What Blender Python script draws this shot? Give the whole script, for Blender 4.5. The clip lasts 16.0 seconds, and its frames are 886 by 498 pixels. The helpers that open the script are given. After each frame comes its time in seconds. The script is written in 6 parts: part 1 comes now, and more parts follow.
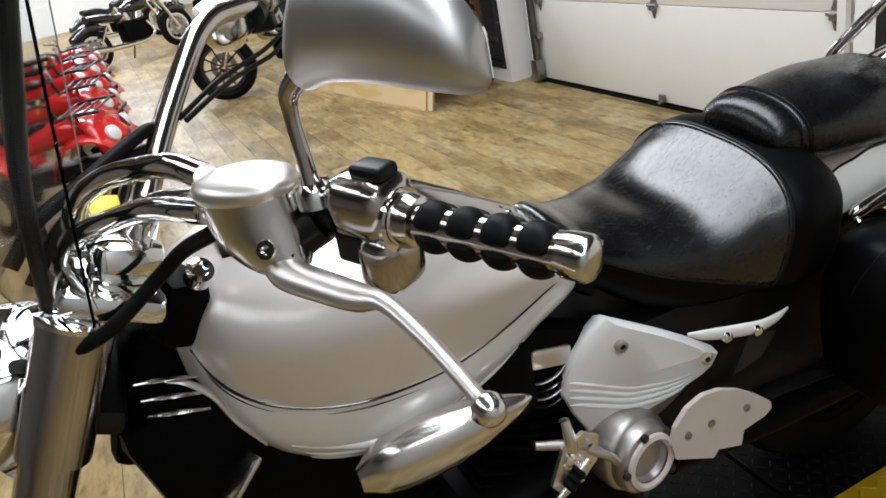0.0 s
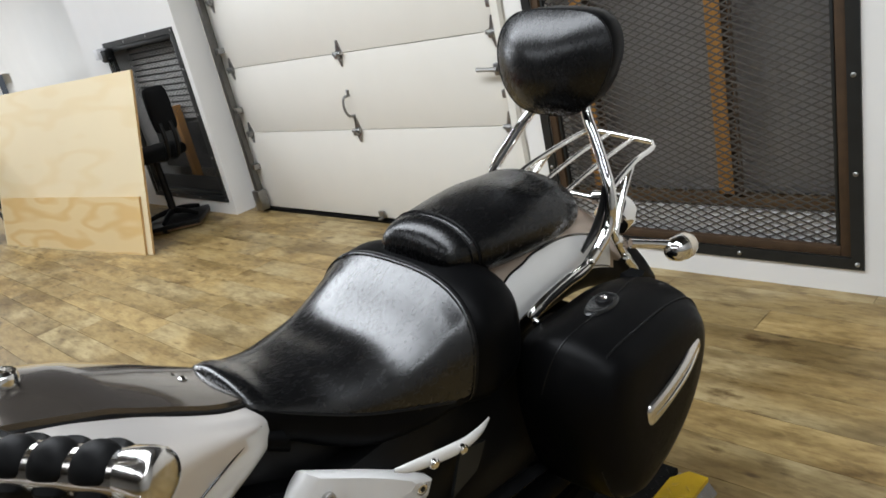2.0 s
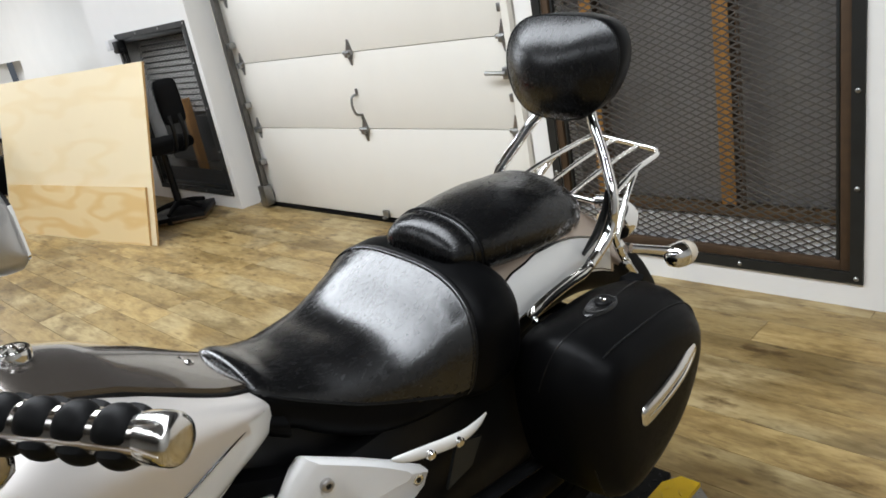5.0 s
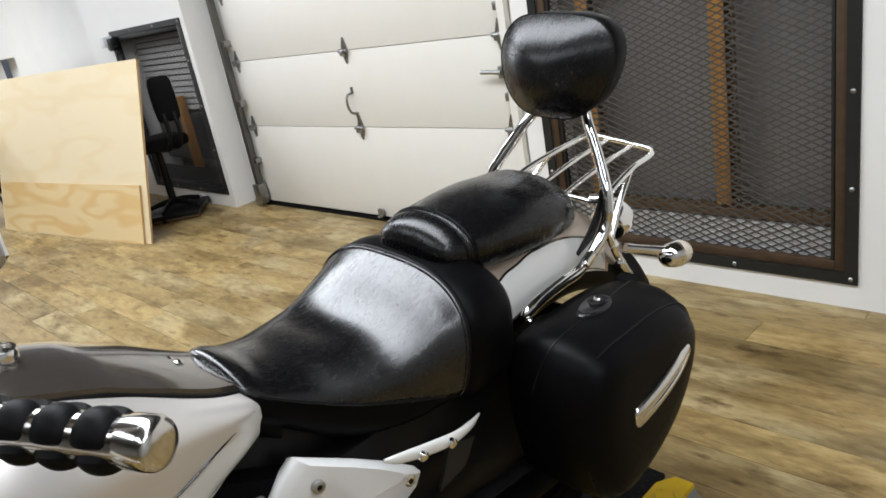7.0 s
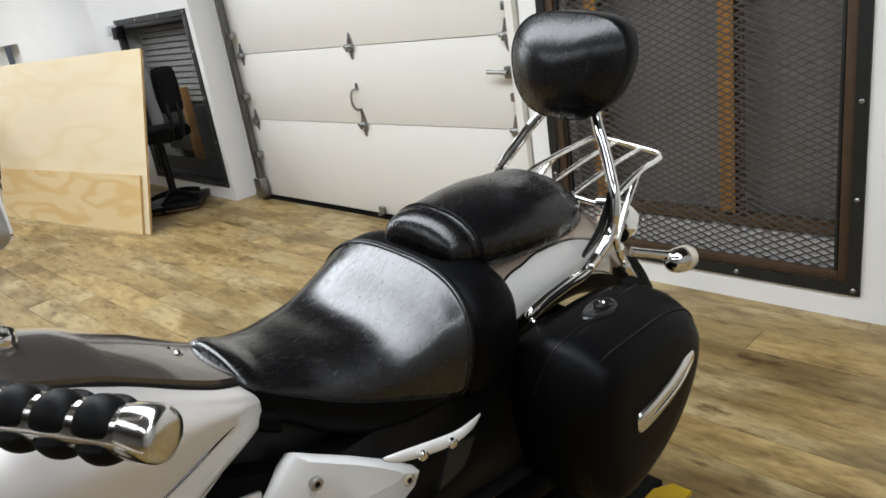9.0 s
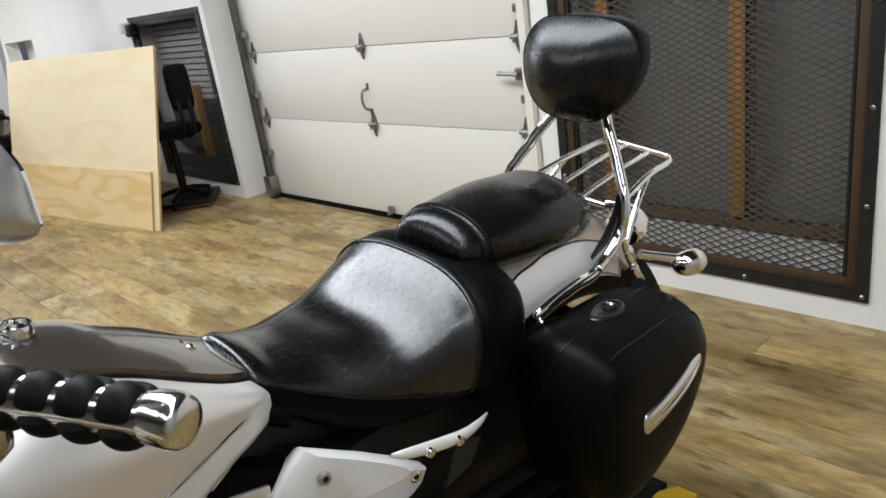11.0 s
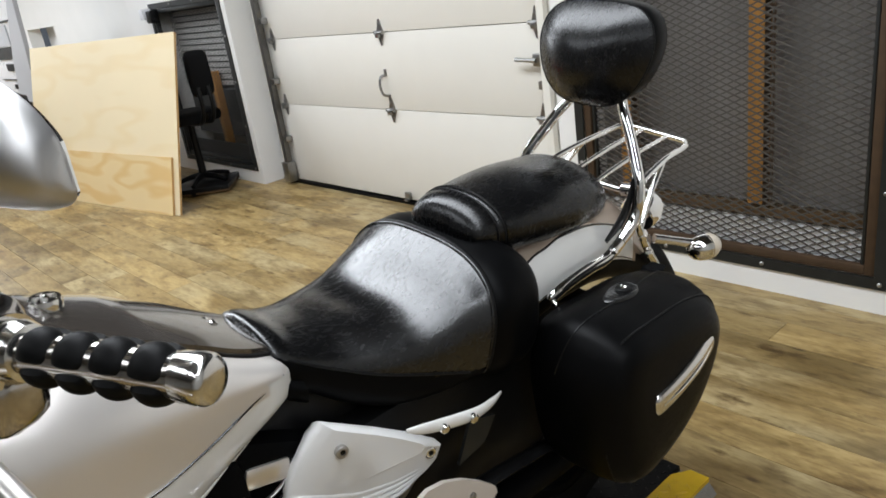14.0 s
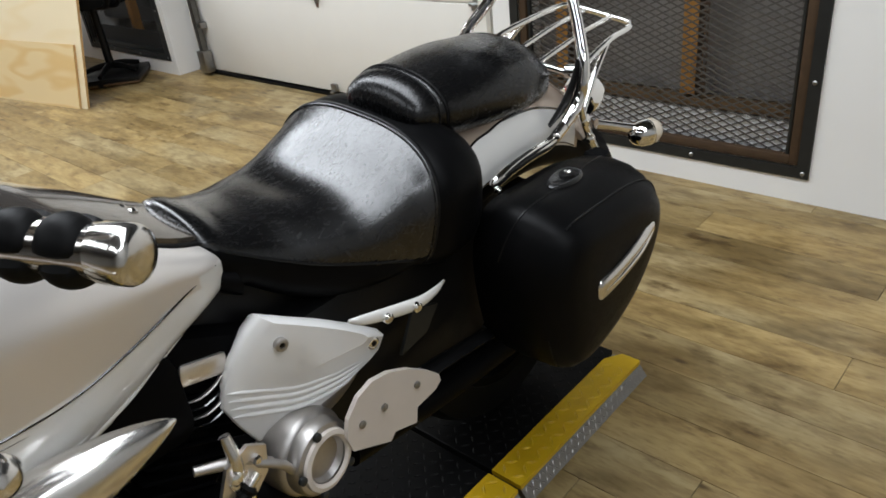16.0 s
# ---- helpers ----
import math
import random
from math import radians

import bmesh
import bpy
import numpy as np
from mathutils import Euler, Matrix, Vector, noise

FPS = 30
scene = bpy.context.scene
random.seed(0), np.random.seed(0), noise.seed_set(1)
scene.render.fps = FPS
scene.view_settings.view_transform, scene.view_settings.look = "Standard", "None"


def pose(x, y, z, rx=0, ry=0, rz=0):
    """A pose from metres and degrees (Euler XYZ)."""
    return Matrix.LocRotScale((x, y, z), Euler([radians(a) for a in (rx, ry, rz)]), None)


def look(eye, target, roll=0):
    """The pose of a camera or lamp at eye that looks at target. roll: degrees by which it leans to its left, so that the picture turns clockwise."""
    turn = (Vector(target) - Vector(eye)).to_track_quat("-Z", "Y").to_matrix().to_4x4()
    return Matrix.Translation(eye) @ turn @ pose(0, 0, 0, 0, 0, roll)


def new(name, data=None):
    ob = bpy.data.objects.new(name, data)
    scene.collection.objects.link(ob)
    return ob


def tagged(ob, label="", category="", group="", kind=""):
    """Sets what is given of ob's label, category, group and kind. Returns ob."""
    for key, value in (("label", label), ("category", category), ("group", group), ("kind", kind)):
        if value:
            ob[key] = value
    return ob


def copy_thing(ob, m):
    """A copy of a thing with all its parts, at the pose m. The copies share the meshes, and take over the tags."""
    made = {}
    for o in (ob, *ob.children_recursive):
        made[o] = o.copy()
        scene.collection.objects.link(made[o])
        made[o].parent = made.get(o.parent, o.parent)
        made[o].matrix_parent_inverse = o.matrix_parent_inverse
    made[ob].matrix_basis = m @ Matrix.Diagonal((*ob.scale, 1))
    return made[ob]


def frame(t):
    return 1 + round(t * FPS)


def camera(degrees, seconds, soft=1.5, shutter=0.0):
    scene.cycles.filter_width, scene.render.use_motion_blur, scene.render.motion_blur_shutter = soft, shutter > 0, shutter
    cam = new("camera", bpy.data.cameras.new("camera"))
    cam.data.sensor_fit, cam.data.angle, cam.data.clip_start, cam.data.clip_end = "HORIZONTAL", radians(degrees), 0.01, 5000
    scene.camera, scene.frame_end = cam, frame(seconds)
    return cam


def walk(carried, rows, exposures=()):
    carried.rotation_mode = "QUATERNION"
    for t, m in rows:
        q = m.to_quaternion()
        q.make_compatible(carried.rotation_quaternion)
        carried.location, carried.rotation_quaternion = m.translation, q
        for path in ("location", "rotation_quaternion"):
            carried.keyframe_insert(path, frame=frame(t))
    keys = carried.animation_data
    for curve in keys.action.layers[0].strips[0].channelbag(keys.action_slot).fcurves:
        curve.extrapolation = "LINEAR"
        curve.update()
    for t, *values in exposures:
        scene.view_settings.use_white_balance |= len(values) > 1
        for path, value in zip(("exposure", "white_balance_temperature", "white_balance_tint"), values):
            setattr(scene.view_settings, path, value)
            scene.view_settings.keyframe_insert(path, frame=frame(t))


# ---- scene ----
# ---- camera ----
cam = camera(62.05, 16.0, soft=1.7)
PATH = [
    (0, 1.923, 0.662, 1.352, 69.88, -24.76, -12.06),
    (0.5, 1.923, 0.719, 1.330, 61.99, -25.32, -12.34),
    (0.8, 1.926, 0.744, 1.328, 57.13, -24.65, -12.53),
    (1, 1.923, 0.770, 1.325, 54.52, -24.12, -12.99),
    (1.3, 1.927, 0.777, 1.330, 51.82, -23.28, -12.80),
    (1.5, 1.931, 0.790, 1.331, 50.61, -22.57, -13.19),
    (2, 1.940, 0.796, 1.348, 48.15, -19.93, -12.98),
    (2.5, 1.942, 0.793, 1.353, 47.77, -19.54, -12.36),
    (3, 1.945, 0.791, 1.351, 47.61, -19.24, -11.83),
    (3.5, 1.950, 0.787, 1.351, 47.52, -19.38, -11.64),
    (4, 1.959, 0.782, 1.352, 47.74, -19.01, -11.45),
    (4.5, 1.961, 0.776, 1.351, 48.12, -18.73, -11.32),
    (5, 1.957, 0.774, 1.348, 48.27, -19.69, -10.99),
    (7.5, 1.952, 0.784, 1.344, 47.75, -19.87, -10.52),
    (8, 1.946, 0.782, 1.342, 47.32, -19.64, -9.32),
    (8.5, 1.939, 0.784, 1.341, 47.52, -19.55, -9.37),
    (9, 1.935, 0.782, 1.338, 47.78, -19.85, -8.95),
    (11.5, 1.944, 0.768, 1.341, 48.43, -19.62, -8.26),
    (12, 1.949, 0.765, 1.343, 48.54, -19.59, -8.25),
    (12.5, 1.948, 0.764, 1.342, 48.62, -19.53, -8.06),
    (13, 1.952, 0.757, 1.346, 48.98, -18.62, -7.80),
    (13.5, 1.955, 0.754, 1.346, 49.34, -18.93, -7.99),
    (14, 1.958, 0.756, 1.336, 49.90, -20.42, -8.41),
    (14.5, 1.948, 0.760, 1.323, 48.54, -22.05, -7.74),
    (15, 1.937, 0.726, 1.329, 49.31, -21.79, -6.15),
    (15.3, 1.928, 0.701, 1.322, 48.58, -22.52, -5.75),
    (15.5, 1.925, 0.690, 1.307, 46.61, -24.02, -5.81),
    (15.7, 1.923, 0.703, 1.305, 42.63, -27.25, -5.95),
    (16, 1.903, 0.768, 1.294, 44.81, -28.96, -6.94),
]


def aim(x, y, z, yaw, pitch, roll):
    a, p = radians(yaw), radians(pitch)
    return look((x, y, z), (x - math.sin(a) * math.cos(p), y + math.cos(a) * math.cos(p), z + math.sin(p)), roll)


walk(cam, [(row[0], aim(*row[1:])) for row in PATH], [(0, -0.50), (0.5, -0.64), (1.0, -0.60), (2.0, -0.50), (3.5, -0.40), (5.0, -0.34), (7.5, -0.36), (9.0, -0.43), (11.5, -0.46), (12.5, -0.46), (14.0, -0.40), (15.0, -0.37), (16.0, -0.53)])

# ---- light ----
world = bpy.data.worlds.new("world")
scene.world = world
world.use_nodes = True
world.node_tree.nodes["Background"].inputs[0].default_value = (0.75, 0.85, 1.0, 1)
world.node_tree.nodes["Background"].inputs[1].default_value = 0.15
scene.view_settings.exposure = 0.0


# Unseen lights, placed where leather, chrome and covers needed highlights or fill.
def overhead_light(x, y, sx, sy, watts, colour=(0.88, 0.932, 1.0)):
    data = bpy.data.lights.new("unseen_light", "AREA")
    data.shape, data.size, data.size_y, data.energy, data.color = "RECTANGLE", sx, sy, watts, colour
    ob = new("unseen_light", data)
    ob.matrix_world = pose(x, y, 3.27)
    return ob


# unseen wide lights over the motorcycle, more nearer the camera, strips down the hall
# those at x 2.3, 3.6 and 4.3 were added to brighten the side cover
for lx, ly, sx, sy, w in ((-3.1, 1.40, 1.29, 1.1, 60), (-1.8, 1.40, 1.29, 1.1, 60), (-0.5, 1.40, 1.29, 1.1, 60), (0.8, 1.40, 1.29, 1.0, 56), (2.08, 1.35, 1.25, 0.7, 35), (3.25, 1.3, 1.0, 0.5, 17),
                          (-2.0, -1.25, 1.15, 0.8, 22), (-0.6, -1.25, 1.15, 0.8, 24), (0.8, -1.25, 1.15, 0.8, 18), (2.3, -1.05, 1.15, 0.4, 14), (3.6, -1.05, 0.8, 0.4, 10), (4.3, 0.6, 0.4, 1.8, 40), (-5.6, 0.8, 0.3, 2.4, 125), (-9.6, 0.8, 0.3, 2.4, 300), (-14.0, 0.8, 0.3, 2.4, 320), (-20.5, -0.5, 0.3, 4.0, 600)):
    overhead_light(lx, ly, sx, sy, w)

# ---- materials ----
MATS = {}


def mat(name, base, rough=0.5, metal=0.0, var=0.12, scale=14.0, bump=0.0, bscale=120.0, coat=0.0, rvar=0.1, spec=0.5, detail=4.0, stretch=(1, 1, 1), trans=0.0, ior=1.45, per_piece=0.0):
    m = bpy.data.materials.new(name)
    m.use_nodes = True
    nt = m.node_tree
    b = nt.nodes["Principled BSDF"]
    tc = nt.nodes.new("ShaderNodeTexCoord")
    mp = nt.nodes.new("ShaderNodeMapping")
    mp.inputs["Scale"].default_value = stretch
    nt.links.new(tc.outputs["Object"], mp.inputs["Vector"])
    n = nt.nodes.new("ShaderNodeTexNoise")
    n.inputs["Scale"].default_value, n.inputs["Detail"].default_value = scale, detail
    nt.links.new(mp.outputs[0], n.inputs["Vector"])
    ramp = nt.nodes.new("ShaderNodeMix")
    ramp.data_type = "RGBA"
    ramp.inputs["A"].default_value = [c * (1 - var) for c in base] + [1]
    ramp.inputs["B"].default_value = [min(1, c * (1 + var)) for c in base] + [1]
    nt.links.new(n.outputs["Fac"], ramp.inputs["Factor"])
    out = ramp.outputs["Result"]
    if per_piece:
        oi = nt.nodes.new("ShaderNodeObjectInfo")
        hsv = nt.nodes.new("ShaderNodeHueSaturation")
        mr = nt.nodes.new("ShaderNodeMapRange")
        mr.inputs["To Min"].default_value, mr.inputs["To Max"].default_value = 1 - per_piece, 1 + per_piece
        nt.links.new(oi.outputs["Random"], mr.inputs["Value"])
        nt.links.new(mr.outputs[0], hsv.inputs["Value"])
        nt.links.new(out, hsv.inputs["Color"])
        out = hsv.outputs["Color"]
    nt.links.new(out, b.inputs["Base Color"])
    b.inputs["Metallic"].default_value = metal
    b.inputs["Coat Weight"].default_value = coat
    b.inputs["Coat Roughness"].default_value = 0.04
    b.inputs["Specular IOR Level"].default_value = spec
    b.inputs["Transmission Weight"].default_value = trans
    b.inputs["IOR"].default_value = ior
    n2 = nt.nodes.new("ShaderNodeTexNoise")
    n2.inputs["Scale"].default_value, n2.inputs["Detail"].default_value = bscale, 5.0
    nt.links.new(mp.outputs[0], n2.inputs["Vector"])
    r = nt.nodes.new("ShaderNodeMapRange")
    r.inputs["To Min"].default_value, r.inputs["To Max"].default_value = max(0.0, rough - rvar), min(1.0, rough + rvar)
    nt.links.new(n.outputs["Fac"], r.inputs["Value"])
    nt.links.new(r.outputs[0], b.inputs["Roughness"])
    if bump:
        bp = nt.nodes.new("ShaderNodeBump")
        bp.inputs["Strength"].default_value, bp.inputs["Distance"].default_value = bump, 0.002
        nt.links.new(n2.outputs["Fac"], bp.inputs["Height"])
        nt.links.new(bp.outputs[0], b.inputs["Normal"])
    MATS[name] = m
    return m


def wood_floor_material():
    """Worn oak-look planks: tones that change along each plank, long grain, soft stains, small dark knots."""
    m = mat("floor_plank", (0.385, 0.278, 0.118), 0.42, var=0.1, scale=3.0, rvar=0.08, bump=0.08, bscale=60, stretch=(1.2, 9, 9), per_piece=0.26)
    nt = m.node_tree
    b = nt.nodes["Principled BSDF"]
    col = b.inputs["Base Color"].links[0].from_socket
    tc = nt.nodes.new("ShaderNodeTexCoord")
    oi = nt.nodes.new("ShaderNodeObjectInfo")
    add = nt.nodes.new("ShaderNodeVectorMath")
    add.operation = "MULTIPLY_ADD"
    add.inputs[1].default_value = (1, 1, 1)
    sc = nt.nodes.new("ShaderNodeVectorMath")
    sc.operation = "SCALE"
    sc.inputs[0].default_value = (37, 11, 5)
    nt.links.new(oi.outputs["Random"], sc.inputs["Scale"])
    nt.links.new(tc.outputs["Object"], add.inputs[0])
    nt.links.new(sc.outputs[0], add.inputs[2])

    def layer(col, scale, stretch, lo, hi, tone, detail=6, blend="MULTIPLY"):
        mp = nt.nodes.new("ShaderNodeMapping")
        mp.inputs["Scale"].default_value = stretch
        n = nt.nodes.new("ShaderNodeTexNoise")
        n.inputs["Scale"].default_value, n.inputs["Detail"].default_value, n.inputs["Roughness"].default_value = scale, detail, 0.6
        r = nt.nodes.new("ShaderNodeMapRange")
        r.inputs["From Min"].default_value, r.inputs["From Max"].default_value = lo, hi
        mx = nt.nodes.new("ShaderNodeMix")
        mx.data_type, mx.blend_type = "RGBA", blend
        mx.inputs["B"].default_value = (*tone, 1)
        nt.links.new(add.outputs[0], mp.inputs["Vector"])
        nt.links.new(mp.outputs[0], n.inputs["Vector"])
        nt.links.new(n.outputs["Fac"], r.inputs["Value"])
        nt.links.new(r.outputs[0], mx.inputs["Factor"])
        nt.links.new(col, mx.inputs["A"])
        return mx.outputs["Result"]

    col = layer(col, 1.6, (1.0, 1.2, 1), 0.50, 0.64, (0.45, 0.355, 0.185), 2, "MIX")
    col = layer(col, 1.9, (1.2, 2.6, 1), 0.46, 0.60, (0.58, 0.545, 0.48), 4)
    col = layer(col, 5.0, (0.8, 5.0, 1), 0.42, 0.70, (0.72, 0.66, 0.56))
    col = layer(col, 9.0, (1.0, 2.4, 1), 0.48, 0.66, (0.72, 0.685, 0.63), 9)
    col = layer(col, 34.0, (0.6, 3.0, 1), 0.50, 0.70, (0.74, 0.70, 0.63), 5)
    col = layer(col, 3.2, (2.0, 5.0, 1), 0.57, 0.72, (0.36, 0.29, 0.21))
    vo = nt.nodes.new("ShaderNodeTexVoronoi")
    vo.inputs["Scale"].default_value = 1.0
    mp = nt.nodes.new("ShaderNodeMapping")
    mp.inputs["Scale"].default_value = (2.4, 6.5, 1)
    r = nt.nodes.new("ShaderNodeMapRange")
    r.inputs["From Min"].default_value, r.inputs["From Max"].default_value = 0.02, 0.07
    r.inputs["To Min"].default_value, r.inputs["To Max"].default_value = 0.85, 0.0
    mx = nt.nodes.new("ShaderNodeMix")
    mx.data_type, mx.blend_type = "RGBA", "MULTIPLY"
    mx.inputs["B"].default_value = (0.22, 0.16, 0.11, 1)
    nt.links.new(add.outputs[0], mp.inputs["Vector"])
    nt.links.new(mp.outputs[0], vo.inputs["Vector"])
    nt.links.new(vo.outputs["Distance"], r.inputs["Value"])
    nt.links.new(r.outputs[0], mx.inputs["Factor"])
    nt.links.new(col, mx.inputs["A"])
    nt.links.new(mx.outputs["Result"], b.inputs["Base Color"])
    return m


def leather_material(name, rough, wear, spec):
    """Black leather: fine grain, and scuffed streaks that catch the light."""
    m = mat(name, (0.0025, 0.0025, 0.0027), rough, var=0.3, scale=30, rvar=0.05, bump=0.05, bscale=420)
    nt = m.node_tree
    b = nt.nodes["Principled BSDF"]
    tc = nt.nodes.new("ShaderNodeTexCoord")
    mp = nt.nodes.new("ShaderNodeMapping")
    mp.inputs["Scale"].default_value = (90, 34, 50)
    mp.inputs["Rotation"].default_value = (0.2, 0.1, 0.7)
    n = nt.nodes.new("ShaderNodeTexNoise")
    n.inputs["Scale"].default_value, n.inputs["Detail"].default_value, n.inputs["Roughness"].default_value, n.inputs["Distortion"].default_value = 1.2, 6, 0.62, 1.6
    r = nt.nodes.new("ShaderNodeMapRange")
    r.inputs["From Min"].default_value, r.inputs["From Max"].default_value = 0.35, 0.7
    r.inputs["To Min"].default_value, r.inputs["To Max"].default_value = rough - wear, rough + wear
    nt.links.new(tc.outputs["Object"], mp.inputs["Vector"])
    nt.links.new(mp.outputs[0], n.inputs["Vector"])
    nt.links.new(n.outputs["Fac"], r.inputs["Value"])
    nt.links.new(r.outputs[0], b.inputs["Roughness"])
    b.inputs["Specular IOR Level"].default_value = spec
    return m


def plywood_material(name, base, knots, lines):
    m = mat(name, base, 0.55, var=0.05, scale=2.0, rvar=0.05)
    nt = m.node_tree
    b = nt.nodes["Principled BSDF"]
    src = b.inputs["Base Color"].links[0].from_socket
    tc = nt.nodes.new("ShaderNodeTexCoord")
    mp = nt.nodes.new("ShaderNodeMapping")
    mp.inputs["Scale"].default_value = (0.34, 1.0, 1.5)
    n = nt.nodes.new("ShaderNodeTexNoise")
    n.inputs["Scale"].default_value, n.inputs["Detail"].default_value = 2.2, 2
    w = nt.nodes.new("ShaderNodeMath")
    w.operation = "MULTIPLY"
    w.inputs[1].default_value = lines
    s = nt.nodes.new("ShaderNodeMath")
    s.operation = "SINE"
    r = nt.nodes.new("ShaderNodeMapRange")
    r.inputs["From Min"].default_value, r.inputs["From Max"].default_value = -0.1, 1.4
    mx = nt.nodes.new("ShaderNodeMix")
    mx.data_type, mx.blend_type = "RGBA", "MULTIPLY"
    mx.inputs["B"].default_value = (*knots, 1)
    nt.links.new(tc.outputs["Object"], mp.inputs["Vector"])
    nt.links.new(mp.outputs[0], n.inputs["Vector"])
    nt.links.new(n.outputs["Fac"], w.inputs[0])
    nt.links.new(w.outputs[0], s.inputs[0])
    nt.links.new(s.outputs[0], r.inputs["Value"])
    nt.links.new(r.outputs[0], mx.inputs["Factor"])
    nt.links.new(src, mx.inputs["A"])
    nt.links.new(mx.outputs["Result"], b.inputs["Base Color"])
    return m


FLOOR = wood_floor_material()
WALL = mat("wall_paint", (0.84, 0.83, 0.80), 0.6, var=0.04, scale=3, bump=0.06, bscale=90)
# Ceiling out of view, kept dark to cut bounce and milky reflections.
CEIL = mat("low_bounce_ceiling", (0.09, 0.09, 0.093), 0.8, var=0.03, scale=3)
DOORP = mat("door_panel_paint", (0.80, 0.775, 0.71), 0.42, var=0.03, scale=5, bump=0.05, bscale=160)
STEEL = mat("galvanised_steel", (0.32, 0.32, 0.31), 0.38, 1.0, var=0.25, scale=40)
DARKSTEEL = mat("dark_frame_steel", (0.022, 0.023, 0.022), 0.45, 0.3, var=0.35, scale=18, bump=0.1)
RUST = mat("rusty_angle_iron", (0.06, 0.034, 0.016), 0.7, 0.1, var=0.5, scale=22, bump=0.2)
MESHDARK = mat("black_mesh_steel", (0.05, 0.049, 0.046), 0.55, 0.3, var=0.4, scale=30)
TRACKSTEEL = mat("dull_track_steel", (0.16, 0.155, 0.145), 0.45, 1.0, var=0.3, scale=30)
CREAM = mat("cream_lens", (0.70, 0.62, 0.50), 0.25, var=0.04, coat=0.6)
MESHM = mat("mesh_steel", (0.10, 0.092, 0.083), 0.45, 0.4, var=0.5, scale=30)
STUD = mat("timber_stud", (0.50, 0.235, 0.05), 0.65, var=0.3, scale=9, stretch=(4, 4, 0.5), bump=0.1)
PANE = mat("frosted_panel", (0.27, 0.256, 0.243), 0.5, var=0.3, scale=2.2, stretch=(2.5, 1, 0.7))
PALEPANE = mat("pale_panel", (0.72, 0.72, 0.72), 0.5, var=0.06, scale=4)
DULLPANE = mat("dull_grey_backing", (0.055, 0.054, 0.051), 0.6, var=0.3, scale=4)
SLATGREY = mat("grey_slat_paint", (0.42, 0.41, 0.38), 0.5, var=0.12, scale=12)
DARKBAND = mat("dark_band_tone", (0.02, 0.02, 0.021), 0.6, var=0.2, scale=4)
RAILWOOD = mat("dark_timber_rail", (0.13, 0.075, 0.03), 0.7, var=0.35, scale=12, bump=0.1)
# Wall white darkened for unseen walls, so they bounce and reflect less.
WALLDARK = mat("unlit_wall_tone", (0.34, 0.34, 0.33), 0.7, var=0.05, scale=3)
WALLMID = mat("dimmed_wall_tone", (0.42, 0.42, 0.41), 0.65, var=0.05, scale=3)
RUBBER = mat("black_rubber", (0.004, 0.004, 0.004), 0.5, spec=0.12, var=0.3, scale=40, bump=0.1)
BLACK = mat("black_plastic", (0.004, 0.004, 0.0042), 0.4, spec=0.3, var=0.25, scale=30, bump=0.05)
BLACKGLOSS = mat("black_gloss_paint", (0.008, 0.008, 0.009), 0.12, coat=1.0, var=0.1)
ENGINE = mat("black_engine_enamel", (0.0025, 0.0025, 0.0027), 0.45, spec=0.05, var=0.3, scale=30, bump=0.08)
CHROME = mat("chrome", (0.86, 0.85, 0.83), 0.06, 1.0, var=0.03, scale=60, rvar=0.03)
SHELLCHROME = mat("hazed_chrome", (0.58, 0.57, 0.56), 0.40, 1.0, var=0.06, scale=40, rvar=0.05)
SATIN = mat("satin_aluminium", (0.80, 0.76, 0.715), 0.40, 1.0, var=0.06, scale=50, rvar=0.05)
GRIPMETAL = mat("grip_chrome", (0.72, 0.70, 0.67), 0.17, 1.0, var=0.12, scale=80, rvar=0.06)
# Chrome darkened to imitate the dark surroundings it should reflect.
DARKCHROME = mat("dimmed_chrome", (0.50, 0.47, 0.44), 0.16, 1.0, var=0.05, scale=40, rvar=0.03)
ALU = mat("polished_aluminium", (0.78, 0.76, 0.73), 0.2, 1.0, var=0.06, scale=50, rvar=0.06)
CASTALU = mat("cast_aluminium", (0.50, 0.48, 0.46), 0.42, 1.0, var=0.15, scale=50, bump=0.1)
PEARL = mat("pearl_tank_paint", (0.74, 0.70, 0.66), 0.30, 0.5, var=0.01, scale=25, coat=0.25, spec=0.6, rvar=0.01)
FENDERPEARL = mat("bronze_pearl_paint", (0.50, 0.40, 0.32), 0.24, 0.35, var=0.02, scale=25, coat=0.4, spec=0.6, rvar=0.02)
LOCKBLACK = mat("glossy_lock_plastic", (0.012, 0.012, 0.012), 0.22, var=0.1, spec=0.5)
WHITEP = mat("white_gloss_paint", (0.80, 0.79, 0.76), 0.25, var=0.02, scale=40, coat=1.0, rvar=0.03)
WHITECOVER = mat("satin_white_cover", (0.82, 0.81, 0.79), 0.34, var=0.03, scale=30)
BEIGE = mat("beige_plate", (0.62, 0.56, 0.50), 0.42, var=0.05, scale=30)
LEATHER = leather_material("seat_leather", 0.255, 0.075, 0.55)
LEATHER.node_tree.nodes["Principled BSDF"].inputs["Coat Weight"].default_value = 0.58
LEATHER.node_tree.nodes["Principled BSDF"].inputs["Coat Roughness"].default_value = 0.22
SMOOTHLEATHER = leather_material("passenger_seat_leather", 0.27, 0.02, 0.6)
SKIRTLEATHER = leather_material("seat_skirt_leather", 0.42, 0.05, 0.07)
BAGLEATHER = leather_material("bag_leather", 0.40, 0.06, 0.10)
PLY = plywood_material("plywood_face", (0.80, 0.68, 0.45), (0.965, 0.92, 0.82), 26)
PLYLOW = plywood_material("pine_board_face", (0.75, 0.58, 0.31), (0.90, 0.76, 0.54), 40)
